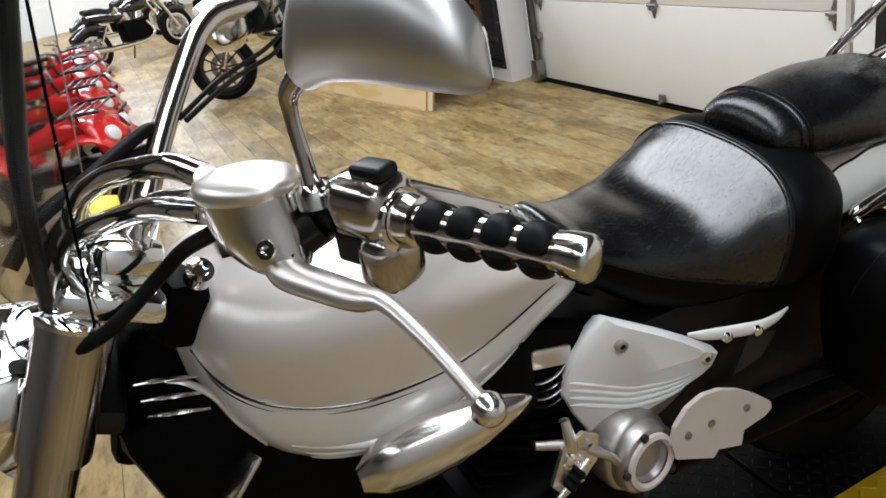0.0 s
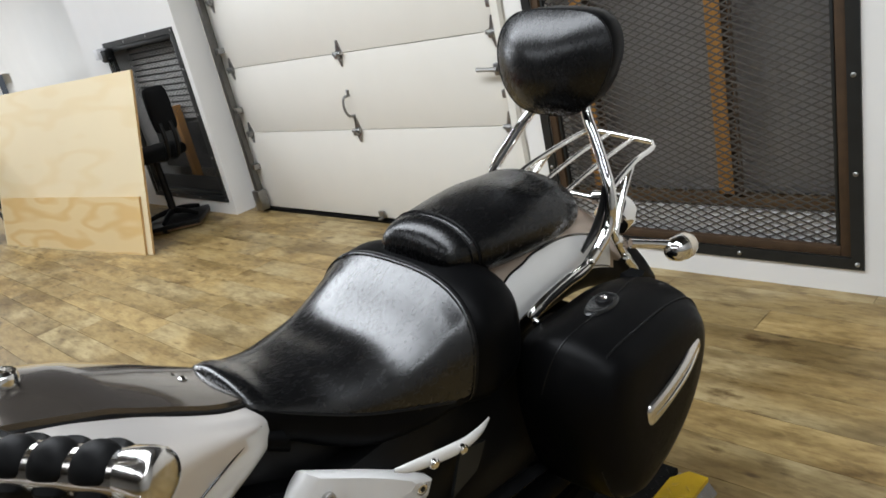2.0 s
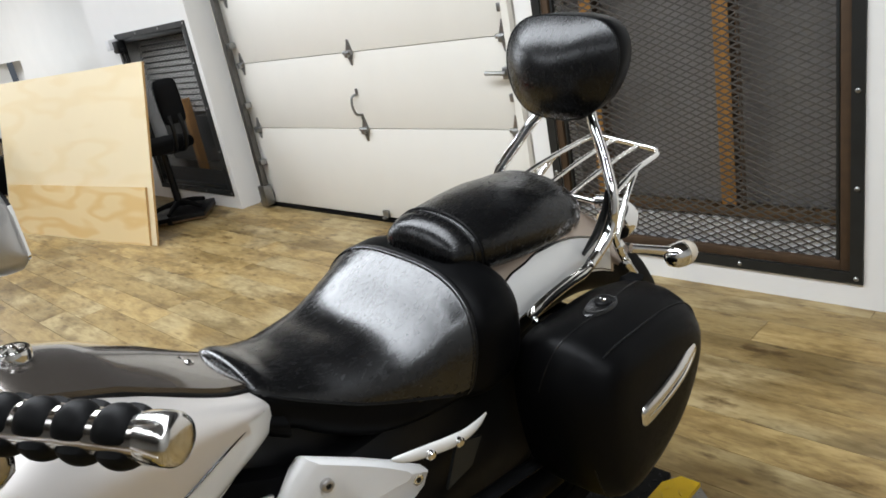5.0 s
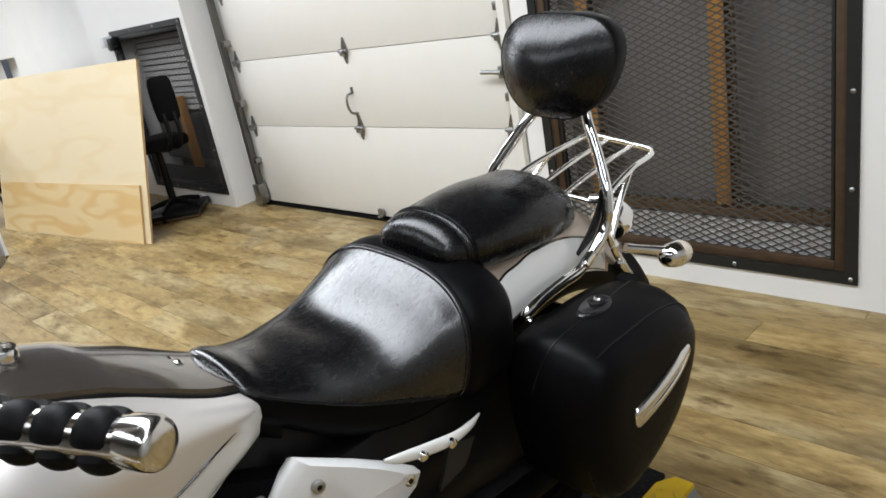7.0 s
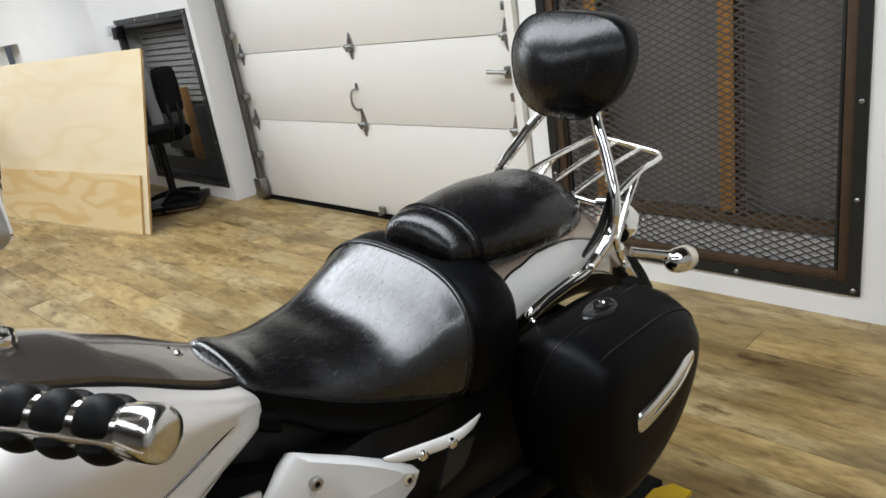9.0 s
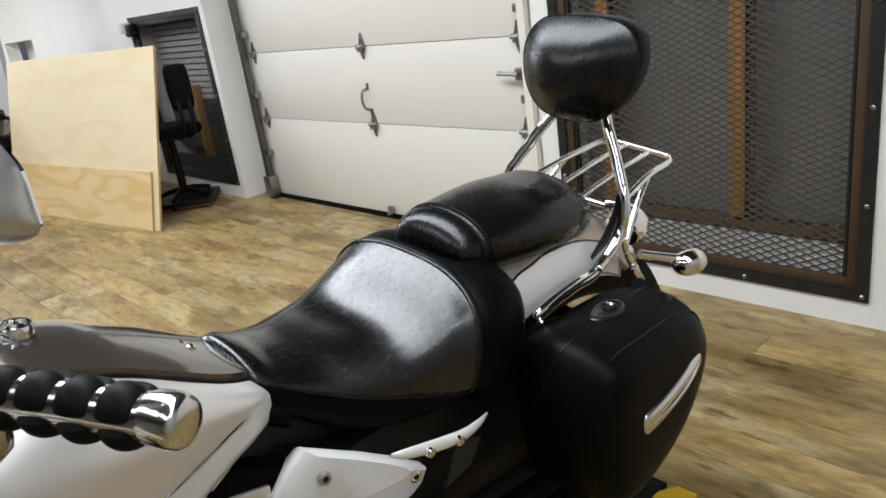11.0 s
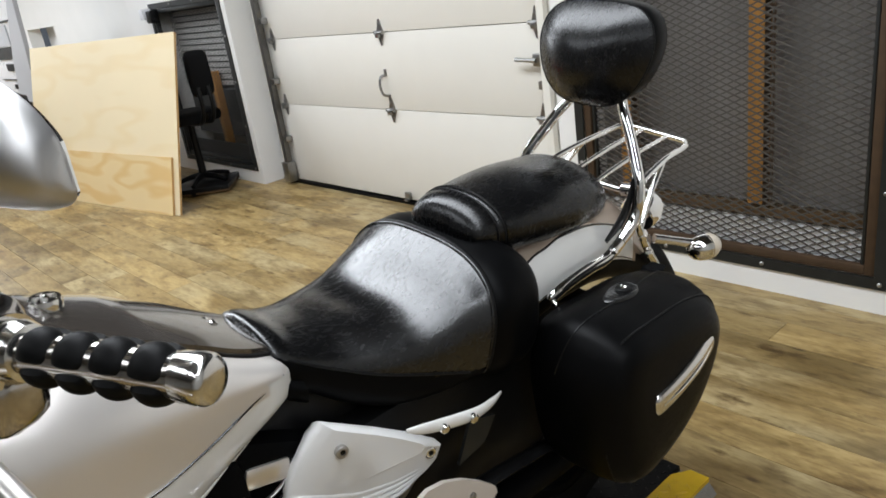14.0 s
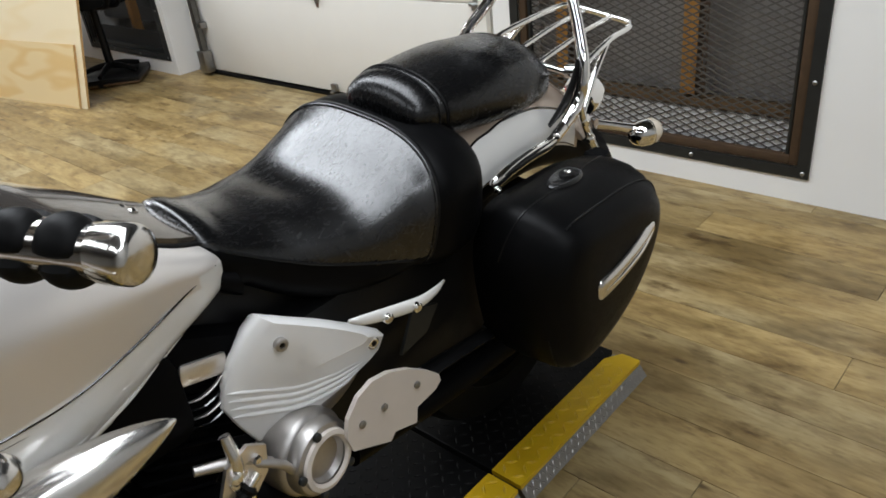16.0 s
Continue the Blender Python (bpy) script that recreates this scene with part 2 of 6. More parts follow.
PLYEDGE = mat("plywood_edge", (0.46, 0.28, 0.11), 0.6, var=0.3, scale=60, stretch=(1, 8, 1))
YELLOW = mat("yellow_tread_paint", (0.60, 0.38, 0.008), 0.45, var=0.22, scale=20, bump=0.1)
TREADALU = mat("tread_aluminium", (0.23, 0.222, 0.21), 0.38, 1.0, var=0.2, scale=40)
TREADBLACK = mat("black_tread_paint", (0.004, 0.004, 0.004), 0.45, spec=0.15, var=0.4, scale=20)
RED = mat("red_plastic", (0.62, 0.018, 0.015), 0.25, var=0.05, coat=0.6)
WHITEPL = mat("white_plastic", (0.75, 0.75, 0.75), 0.3, var=0.03)
STANDGREY = mat("stand_grey_laminate", (0.50, 0.51, 0.53), 0.4, var=0.04, scale=5)
YELPL = mat("yellow_label", (0.75, 0.58, 0.03), 0.4, var=0.04)
FABRIC = mat("black_fabric", (0.005, 0.005, 0.0053), 0.85, spec=0.15, var=0.3, scale=60, bump=0.2, bscale=500)
SCREEN = mat("windscreen_acrylic", (0.92, 0.93, 0.95), 0.04, trans=1.0, ior=1.2, var=0.0, rvar=0.0)
GLASS = mat("mirror_glass", (0.9, 0.9, 0.9), 0.01, 1.0, var=0.0, rvar=0.0)


# ---- mesh helpers ----
ORIGIN = {}


def thing(name, at, label, category, group="", kind=""):
    """An empty at the thing's base; parts are given in world metres."""
    ob = new(name)
    ob.location = at
    ORIGIN[ob] = Vector(at)
    return tagged(ob, label, category, group, kind)


def part(name, bm, material, parent=None, label="", smooth=40.0):
    me = bpy.data.meshes.new(name)
    base = ORIGIN.get(parent, Vector())
    if parent is not None:
        bmesh.ops.translate(bm, verts=bm.verts, vec=-base)
    bm.to_mesh(me)
    bm.free()
    me.materials.append(material)
    if smooth:
        me.shade_smooth()
        me.set_sharp_from_angle(angle=radians(smooth))
    ob = new(name, me)
    ORIGIN[ob] = base
    if parent is not None:
        ob.parent = parent
    if label:
        ob["label"] = label
    return ob


def solid(name, bm, material, label, category, group="", kind="", smooth=40.0):
    return tagged(part(name, bm, material, None, "", smooth), label, category, group, kind)


def box(c, s, bevel=0.0, rot=None, bm=None, seg=2):
    own = bmesh.new()
    bmesh.ops.create_cube(own, size=1)
    bmesh.ops.scale(own, vec=s, verts=own.verts)
    if bevel:
        bmesh.ops.bevel(own, geom=own.edges[:], offset=bevel, segments=seg, profile=0.5, affect="EDGES")
    m = Matrix.Translation(c)
    if rot is not None:
        m = m @ Euler([radians(a) for a in rot]).to_matrix().to_4x4()
    bmesh.ops.transform(own, matrix=m, verts=own.verts)
    return join(bm, own)


def join(bm, own):
    if bm is None:
        return own
    me = bpy.data.meshes.new("tmp")
    own.to_mesh(me)
    own.free()
    bm.from_mesh(me)
    bpy.data.meshes.remove(me)
    return bm


def span(lo, hi, bevel=0.0, bm=None):
    return box([(a + b) / 2 for a, b in zip(lo, hi)], [abs(b - a) for a, b in zip(lo, hi)], bevel, None, bm)


def spline(pts, steps=8):
    """Catmull-Rom through points (any dimension)."""
    p = [np.array(q, float) for q in pts]
    p = [2 * p[0] - p[1]] + p + [2 * p[-1] - p[-2]]
    out = []
    for i in range(1, len(p) - 2):
        for k in range(steps):
            t = k / steps
            a, b, c, d = p[i - 1], p[i], p[i + 1], p[i + 2]
            out.append(0.5 * ((2 * b) + (c - a) * t + (2 * a - 5 * b + 4 * c - d) * t * t + (3 * b - a - 3 * c + d) * t ** 3))
    out.append(p[-2])
    return out


def rings(rs, caps=True, closed=True, bm=None):
    own = bmesh.new()
    vs = [[own.verts.new(q) for q in r] for r in rs]
    n = len(vs[0])
    for a, b in zip(vs, vs[1:]):
        for i in range(n if closed else n - 1):
            j = (i + 1) % n
            own.faces.new((a[i], a[j], b[j], b[i]))
    if caps and closed:
        own.faces.new(vs[0][::-1])
        own.faces.new(vs[-1])
    bmesh.ops.recalc_face_normals(own, faces=own.faces)
    return join(bm, own)


def tube(pts, radius, n=14, steps=8, bm=None, flat=1.0, up=(0, 0, 1)):
    """A round (or flattened) bar swept along a smooth line; radius may be one number or one a point."""
    if isinstance(radius, (int, float)):
        radius = [radius] * len(pts)
    line = spline([(*p, r) for p, r in zip(pts, radius)], steps) if len(pts) > 2 else [np.array((*p, r), float) for p, r in zip(pts, radius)]
    rs = []
    side = None
    for i, q in enumerate(line):
        a, b = line[max(i - 1, 0)][:3], line[min(i + 1, len(line) - 1)][:3]
        t = Vector(b - a).normalized()
        if side is None:
            side = t.cross(Vector(up))
            if side.length < 0.05:
                side = t.cross(Vector((1, 0, 0)))
        side = (side - t * side.dot(t)).normalized()
        w = t.cross(side)
        c = Vector(q[:3])
        rs.append([c + (side * math.cos(k / n * math.tau) + w * math.sin(k / n * math.tau) * flat) * q[3] for k in range(n)])
    return rings(rs, bm=bm)


def lathe(profile, at, axis, n=32, bm=None, caps=True):
    """profile: (distance along the axis, radius)."""
    axis = Vector(axis).normalized()
    q = axis.to_track_quat("Z", "Y")
    rs = [[Vector(at) + q @ Vector((r * math.cos(k / n * math.tau), r * math.sin(k / n * math.tau), d)) for k in range(n)] for d, r in profile]
    return rings(rs, caps=caps, bm=bm)


def ring(y, cx, w, zt, zw, zb, n=40, et=2.2, eb=2.6):
    """A closed section across the bike: an arch above the widest line, a rounder-cornered part below."""
    out = []
    for k in range(n):
        a = k / n * math.tau
        c, s = math.cos(a), math.sin(a)
        e = et if s >= 0 else eb
        h = (zt - zw) if s >= 0 else (zw - zb)
        out.append(Vector((cx + w * math.copysign(abs(c) ** (2 / e), c), y, zw + h * math.copysign(abs(s) ** (2 / e), s))))
    return out


def loft(sections, cx, steps=5, bm=None, n=40, et=2.2, eb=2.6):
    return rings([ring(q[0], cx, q[1], q[2], q[3], q[4], n, et, eb) for q in spline(sections, steps)], bm=bm)


def outline(pts, x0, levels, steps=5, bm=None, plane="x"):
    """A shape given by a closed outline (y, z) and levels (offset from x0, size, shift y, shift z), capped at the last."""
    closed = list(pts) + [pts[0], pts[1]]
    line = spline([pts[-1]] + closed, steps)
    line = line[steps: steps + steps * len(pts)]
    cy, cz = sum(p[0] for p in pts) / len(pts), sum(p[1] for p in pts) / len(pts)
    rs = []
    for dx, k, sy, sz in levels:
        rs.append([Vector((x0 + dx, cy + (q[0] - cy) * k + sy, cz + (q[1] - cz) * k + sz)) for q in line])
    return rings(rs, bm=bm)


def poly(pts, x0, x1, bm=None):
    """A flat plate with sharp outline (y, z) between x0 and x1."""
    return rings([[Vector((x, y, z)) for y, z in pts] for x in (x0, x1)], bm=bm)

# ---- the room ----
WY = 3.37          # face of the wall with the mesh windows
DY = 3.52          # face of the overhead door
TOP = 3.4

solid("ground", span((-24, -7, -0.12), (6.2, 5.2, -0.012)), FLOOR, "pale worn wood plank floor base", "floor", kind="structure", smooth=0)
solid("ceiling", span((-24, -7, TOP), (6.2, 5.2, TOP + 0.15)), CEIL, "plain unseen ceiling, darkened to cut bounce and reflections", "ceiling", kind="structure", smooth=0)


def wall_with_openings(name, x0, x1, y0, y1, openings):
    """A wall along x, cut by openings (xa, xb, za, zb), built as butted blocks."""
    bm = bmesh.new()
    xs = sorted({x0, x1, *[o[0] for o in openings], *[o[1] for o in openings]})
    for a, b in zip(xs, xs[1:]):
        z = 0.0
        for o in sorted([o for o in openings if o[0] <= a and o[1] >= b], key=lambda o: o[2]):
            if o[2] > z:
                span((a, y0, z), (b, y1, o[2]), bm=bm)
            z = o[3]
        span((a, y0, z), (b, y1, TOP), bm=bm)
    return solid(name, bm, WALL, "white painted wall with steel mesh windows", "wall", kind="structure", smooth=0)


M1 = (-0.10, 1.19, 0.095, 1.42)
M2 = (-4.47, -3.20, 0.10, 1.42)
DOOR = (-3.14, -0.20, 0.0, 2.35)
wall_with_openings("wall_north", -4.95, 6.0, WY, WY + 0.27, [(M1[0] + 0.03, M1[1] - 0.03, M1[2] + 0.03, M1[3] - 0.03), (M2[0] + 0.03, M2[1] - 0.03, M2[2] + 0.03, M2[3] - 0.03), DOOR])
solid("wall_north_return", span((-4.95, WY + 0.27, 0), (-4.75, 4.3, TOP)), WALL, "white painted wall return", "wall", kind="structure", smooth=0)
wall_with_openings("wall_north_far", -24, -4.75, 4.3, 4.5, [(-11.9, -10.45, 0.9, 1.38)])
# Unseen dark band, added so the seat leather reflects no bright wall top.
solid("wall_upper_band", span((-4.95, WY - 0.025, 1.98), (4.8, WY - 0.004, TOP)), DARKBAND, "unseen dark band added to darken reflections in the seats", "wall", kind="structure", smooth=0)
solid("wall_niche_back", span((-12.0, 4.62, 0.8), (-10.35, 4.7, 1.5)), WALL, "white back of a wall niche", "wall", kind="structure", smooth=0)
solid("wall_behind_openings", span((-4.75, 3.78, 0), (6.0, 3.9, TOP)), WALL, "plain wall closing the openings", "wall", kind="structure", smooth=0)
solid("wall_south", span((-24, -6.9, 0), (6.0, -6.7, TOP)), WALLDARK, "unseen wall, toned dark to reflect little light", "wall", kind="structure", smooth=0)
solid("wall_east", span((4.8, -6.7, 0), (5.0, WY, TOP)), WALLMID, "unseen wall, mid grey toned for its reflections", "wall", kind="structure", smooth=0)
solid("wall_west", span((-24.2, -6.9, 0), (-24, 4.5, TOP)), WALL, "white painted end wall", "wall", kind="structure", smooth=0)

# ---- overhead door ----
SEAMS = (0.03, 0.60, 1.058, 1.515, 1.97, 2.43)
door = thing("overhead_door", (-1.6, DY, 0), "closed cream sectional overhead garage door with steel hinges", "garage door", kind="structure")
for za, zb in zip(SEAMS, SEAMS[1:]):
    part("door_panel", span((-3.05, DY, za + 0.002), (-0.22, DY + 0.045, zb - 0.002), 0.003), DOORP, door)
part("bottom_seal", span((-3.04, DY - 0.012, 0.0), (-0.23, DY + 0.03, 0.017), 0.004), RUBBER, door, "black rubber bottom seal")


def hinge(x, z, parent):
    bm = bmesh.new()
    poly_pts = ((-0.030, 0.0), (-0.006, 0.075), (0.006, 0.075), (0.030, 0.0), (0.006, -0.075), (-0.006, -0.075))
    rings([[Vector((x + a, DY - d, z + b)) for a, b in poly_pts] for d in (0.0, 0.006)], bm=bm)
    tube([(x - 0.036, DY - 0.016, z), (x + 0.036, DY - 0.016, z)], 0.012, 10, bm=bm)
    box((x, DY - 0.02, z - 0.012), (0.03, 0.03, 0.03), 0.004, bm=bm)
    for dz in (-0.045, 0.045):
        lathe([(0, 0.006), (0.008, 0.005)], (x, DY - 0.005, z + dz), (0, -1, 0), 8, bm=bm)
    return part("hinge", bm, STEEL, parent, "galvanised steel hinge")


for z in SEAMS[1:-1]:
    for x in (-2.83, -1.6, -0.405):
        hinge(x, z, door)
bm = tube([(-1.615, DY - 0.005, 0.81), (-1.625, DY - 0.035, 0.80), (-1.628, DY - 0.045, 0.75), (-1.62, DY - 0.035, 0.70), (-1.608, DY - 0.005, 0.685)], 0.008, 8)
box((-1.613, DY - 0.003, 0.825), (0.022, 0.006, 0.04), 0.002, bm=bm)
box((-1.606, DY - 0.003, 0.675), (0.022, 0.006, 0.04), 0.002, bm=bm)
part("lift_handle", bm, STEEL, door, "grey steel lift handle")
bm = box((-1.557, DY - 0.02, 0.062), (0.05, 0.02, 0.045), 0.004)
box((-1.557, DY - 0.035, 0.04), (0.03, 0.03, 0.012), 0.003, bm=bm)
part("step_plate", bm, STEEL, door, "small steel step plate")
bm = box((-0.40, DY - 0.02, 0.885), (0.05, 0.03, 0.06), 0.006)
tube([(-0.40, DY - 0.04, 0.885), (-0.46, DY - 0.05, 0.89), (-0.52, DY - 0.045, 0.892)], [0.012, 0.010, 0.012], 8, bm=bm)
part("side_latch", bm, STEEL, door, "steel slide latch")


def door_track(x, side):
    tr = thing("door_track", (x, DY, 0), "galvanised steel vertical track beside the overhead door", "door track", group="overhead door tracks", kind="structure")
    bm = span((x - 0.02, DY - 0.06, 0.08), (x - 0.014, DY - 0.004, 2.5))
    span((x - 0.02, DY - 0.066, 0.08), (x + 0.022, DY - 0.06, 2.5), bm=bm)
    span((x + 0.016, DY - 0.06, 0.08), (x + 0.022, DY - 0.035, 2.5), bm=bm)
    part("rail", bm, TRACKSTEEL if side > 0 else DOORP, tr)
    part("bracket", box((x - side * 0.0, DY - 0.05, 0.10), (0.085, 0.07, 0.15), 0.006), STEEL, tr, "bolted steel bracket")
    for k in range(5):
        z = 0.35 + k * 0.42
        part("clip", box((x + side * 0.03, DY - 0.03, z), (0.05, 0.05, 0.04), 0.004), STEEL, tr)
    part("roller_foot", tube([(x - side * 0.03, DY - 0.03, 0.035), (x - side * 0.13, DY - 0.03, 0.032)], 0.014, 10), STEEL, tr)


door_track(-2.90, 1)
door_track(-0.33, -1)


# ---- mesh windows ----
def diamond_mesh(x0, x1, z0, z1, y, dx, dz, w):
    """Expanded steel: two families of slanting strands, clipped to the opening."""
    bm = bmesh.new()
    slope = dz / dx
    for sgn in (1, -1):
        c = z0 - slope * (x1 - x0) - dz
        while c < z1 + slope * (x1 - x0) + dz:
            # z = c + sgn * slope * (x - x0)
            xa, xb = x0, x1
            if sgn > 0:
                xa, xb = max(xa, x0 + (z0 - c) / slope), min(xb, x0 + (z1 - c) / slope)
            else:
                xa, xb = max(xa, x0 + (c - z1) / slope), min(xb, x0 + (c - z0) / slope)
            if xb - xa > 0.01:
                za, zb = c + sgn * slope * (xa - x0), c + sgn * slope * (xb - x0)
                d = Vector((xb - xa, 0, zb - za)).normalized()
                nrm = Vector((-d.z, 0, d.x)) * w / 2
                yo = y + 0.0012 * sgn
                q = [Vector((xa, yo, za)), Vector((xb, yo, zb))]
                rs = [[p + nrm + Vector((0, -0.0015, 0)), p - nrm + Vector((0, -0.0015, 0)), p - nrm + Vector((0, 0.0015, 0)), p + nrm + Vector((0, 0.0015, 0))] for p in q]
                rings(rs, bm=bm)
            c += dz
    return bm


def mesh_window(name, o, backing):
    x0, x1, z0, z1 = o
    win = thing(name, ((x0 + x1) / 2, WY, z0), "window barred by a dark bolted steel frame with expanded metal mesh", "window", kind="structure")
    f = 0.042
    bm = span((x0, WY - 0.008, z0), (x1, WY, z0 + f))
    span((x0, WY - 0.008, z1 - f), (x1, WY, z1), bm=bm)
    span((x0, WY - 0.008, z0 + f), (x0 + f, WY, z1 - f), bm=bm)
    span((x1 - f, WY - 0.008, z0 + f), (x1, WY, z1 - f), bm=bm)
    part("window_frame", bm, DARKSTEEL, win, "dark painted flat steel frame", smooth=0)
    g = 0.036
    a, b, c, d = x0 + f, x1 - f, z0 + f, z1 - f
    for lo, hi in (((a, WY + 0.002, c), (a + g, WY + 0.03, d)), ((b - g, WY + 0.002, c), (b, WY + 0.03, d)), ((a + g, WY + 0.002, c), (b - g, WY + 0.03, c + g)), ((a + g, WY + 0.002, d - g), (b - g, WY + 0.03, d))):
        part("angle_iron", span(lo, hi, 0.003), RUST if backing else DARKSTEEL, win, "rust-brown angle iron")
    for xa in (a + g + 0.004, b - g - 0.016):
        part("inner_strip", span((xa, WY + 0.010, c + g), (xa + 0.012, WY + 0.028, d - g), 0.002), DARKSTEEL, win, "dark inner strip of the frame")
    part("steel_mesh", diamond_mesh(a + 0.01, b - 0.01, c + 0.01, d - 0.01, WY + 0.036, 0.058, 0.0265, 0.0056 if backing else 0.0026), MESHM if backing else MESHDARK, win, "expanded steel mesh", smooth=0)
    nx, nz = 4, 4
    for k in range(nx):
        for z in (z0 + f / 2, z1 - f / 2):
            x = x0 + f / 2 + (x1 - x0 - f) * k / (nx - 1)
            part("bolt", lathe([(0, 0.0085), (0.004, 0.0085), (0.007, 0.005)], (x, WY - 0.008, z), (0, -1, 0), 12), STEEL, win)
    for k in range(1, nz):
        for x in (x0 + f / 2, x1 - f / 2):
            z = z0 + f / 2 + 0.333 * k
            part("bolt", lathe([(0, 0.0085), (0.004, 0.0085), (0.007, 0.005)], (x, WY - 0.008, z), (0, -1, 0), 12), STEEL, win)
    part("pane", span((x0 + 0.03, WY + 0.17, z0 + 0.21), (x1 - 0.03, WY + 0.185, z1 - 0.03)), PANE if backing else DULLPANE, win, "grey panel behind the mesh", smooth=0)
    part("pane", span((x0 + 0.03, WY + 0.043, z0 + 0.03), (x1 - 0.03, WY + 0.052, z0 + 0.186)), PALEPANE if backing else DULLPANE, win, "pale panel behind the mesh", smooth=0)
    return win


w1 = mesh_window("window_1", M1, True)
for xa in (0.66, 0.09):
    part("stud", span((xa, WY + 0.06, 0.33), (xa + 0.06, WY + 0.12, 1.39), 0.003), STUD, w1, "orange-brown timber stud")
    bm = bmesh.new()
    x = xa + 0.062
    span((x, WY + 0.055, 0.33), (x + 0.004, WY + 0.10, 1.39), bm=bm)
    for k in range(32):
        z = 0.34 + k * 0.033
        span((x + 0.004, WY + 0.055, z), (x + 0.034, WY + 0.058, z + 0.012), bm=bm)
    span((x + 0.034, WY + 0.055, 0.33), (x + 0.040, WY + 0.058, 1.39), bm=bm)
    part("slotted_angle", bm, RUST, w1, "rusty slotted angle strip", smooth=0)
part("cross_rail", span((M1[0] + 0.03, WY + 0.055, 0.285), (M1[1] - 0.03, WY + 0.125, 0.318), 0.003), RAILWOOD, w1, "brown timber rail")
w2 = mesh_window("window_2", M2, False)
for k in range(13):
    z = 0.755 + k * 0.0465
    part("slat", box(((M2[0] + M2[1]) / 2, WY + 0.13, z), (M2[1] - M2[0] - 0.14, 0.036, 0.004), 0, (68, 0, 0)), SLATGREY, w2, "grey louvre slat")
part("control_box", span((-3.56, WY + 0.05, 0.46), (-3.26, WY + 0.16, 0.72), 0.006), BLACK, w2, "black box behind the mesh")
part("stud", span((-3.78, WY + 0.06, 0.16), (-3.72, WY + 0.12, 0.85), 0.003), STUD, w2, "orange-brown timber stud")

# ---- plywood ----
PD = Vector((-0.9882, -0.1536, 0))
PN = Vector((-0.1536, 0.9882, 0)) * -1
PA = Vector((-3.035, 2.62, 0))


def leaning_board(name, right, length, height, lean, thick, material, label):
    back = (-PN) * math.sin(lean)
    up = Vector((0, 0, math.cos(lean))) + back
    nrm = PD.cross(up).normalized()
    if nrm.dot(PN) < 0:
        nrm = -nrm
    b = thing(name, right, label, "plywood sheet")
    def slab(lo, hi, t0, t1):
        return rings([[right + PD * u + up * v + nrm * t for u, v in ((lo[0], lo[1]), (hi[0], lo[1]), (hi[0], hi[1]), (lo[0], hi[1]))] for t in (t0, t1)])
    part("face_veneer", slab((0, 0), (length, height), 0, -0.0015), material, b, smooth=0)
    part("core", slab((0.0006, 0.0006), (length - 0.0006, height - 0.0006), -0.0015, -thick), PLYEDGE, b, "layered brown plywood edge", smooth=0)
    return b


LEAN = math.atan2(0.312, 1.21)
leaning_board("plywood_sheet", PA, 2.24, 1.25, LEAN, 0.018, PLY, "large pale plywood sheet leaning back on its long edge")
leaning_board("pine_plywood_strip", PA + PN * 0.02 + PD * 0.06, 2.12, 0.41, LEAN, 0.018, PLYLOW, "low knotty plywood strip leaning against the larger sheet")

# ---- the motorcycle ----
CX = 0.975
PLAT = 0.042
LEANK = 0.13       # it rests on its side stand
bike = thing("motorcycle", (CX, 1.0, PLAT), "pearl white cruiser motorcycle with black leather seats, saddlebags and much chrome", "motorcycle")


def flip(p):
    return (2 * CX - p[0], *p[1:])


def across(p):
    """The same place on the other, raised side."""
    return (2 * CX - p[0], p[1], p[2] + 2 * LEANK * (p[0] - CX))


def leant(bm):
    for v in bm.verts:
        u, z = v.co.x - CX, v.co.z
        v.co.x, v.co.z = CX + u + LEANK * (z - 0.87), z - LEANK * u
    return bm


def lean_point(p):
    u, z = p[0] - CX, p[2]
    return (CX + u + LEANK * (z - 0.87), p[1], z - LEANK * u)


def section_at(sections, y):
    return [float(np.interp(y, [s[0] for s in sections], [s[k] for s in sections])) for k in range(1, 5)]


def side_u(sections, y, z, et, eb):
    w, zt, zw, zb = section_at(sections, y)
    h, e = (zt - zw, et) if z >= zw else (zw - zb, eb)
    return w * max(0.0, 1 - min(1.0, abs(z - zw) / h) ** e) ** (1 / e)


def arc(sections, y, a0, a1, n, et, eb, grow=0.0):
    """Part of a section, from angle a0 to a1 (degrees, 90 is the top)."""
    w, zt, zw, zb = section_at(sections, y)
    out = []
    for k in range(n):
        a = radians(a0 + (a1 - a0) * k / (n - 1))
        c, s = math.cos(a), math.sin(a)
        e, h = (et, zt - zw) if s >= 0 else (eb, zw - zb)
        out.append(Vector((CX + (w + grow) * math.copysign(abs(c) ** (2 / e), c), y, zw + (h + grow) * math.copysign(abs(s) ** (2 / e), s))))
    return out


# fuel tank
TANK = [(0.612, 0.060, 0.985, 0.93, 0.865), (0.64, 0.115, 1.012, 0.925, 0.800), (0.70, 0.155, 1.030, 0.915, 0.728), (0.79, 0.178, 1.034, 0.905, 0.692), (0.90, 0.178, 1.020, 0.897, 0.694),
        (1.00, 0.158, 0.980, 0.884, 0.720), (1.08, 0.134, 0.931, 0.868, 0.750), (1.15, 0.112, 0.884, 0.846, 0.774), (1.188, 0.090, 0.862, 0.834, 0.785), (1.198, 0.070, 0.854, 0.832, 0.794)]
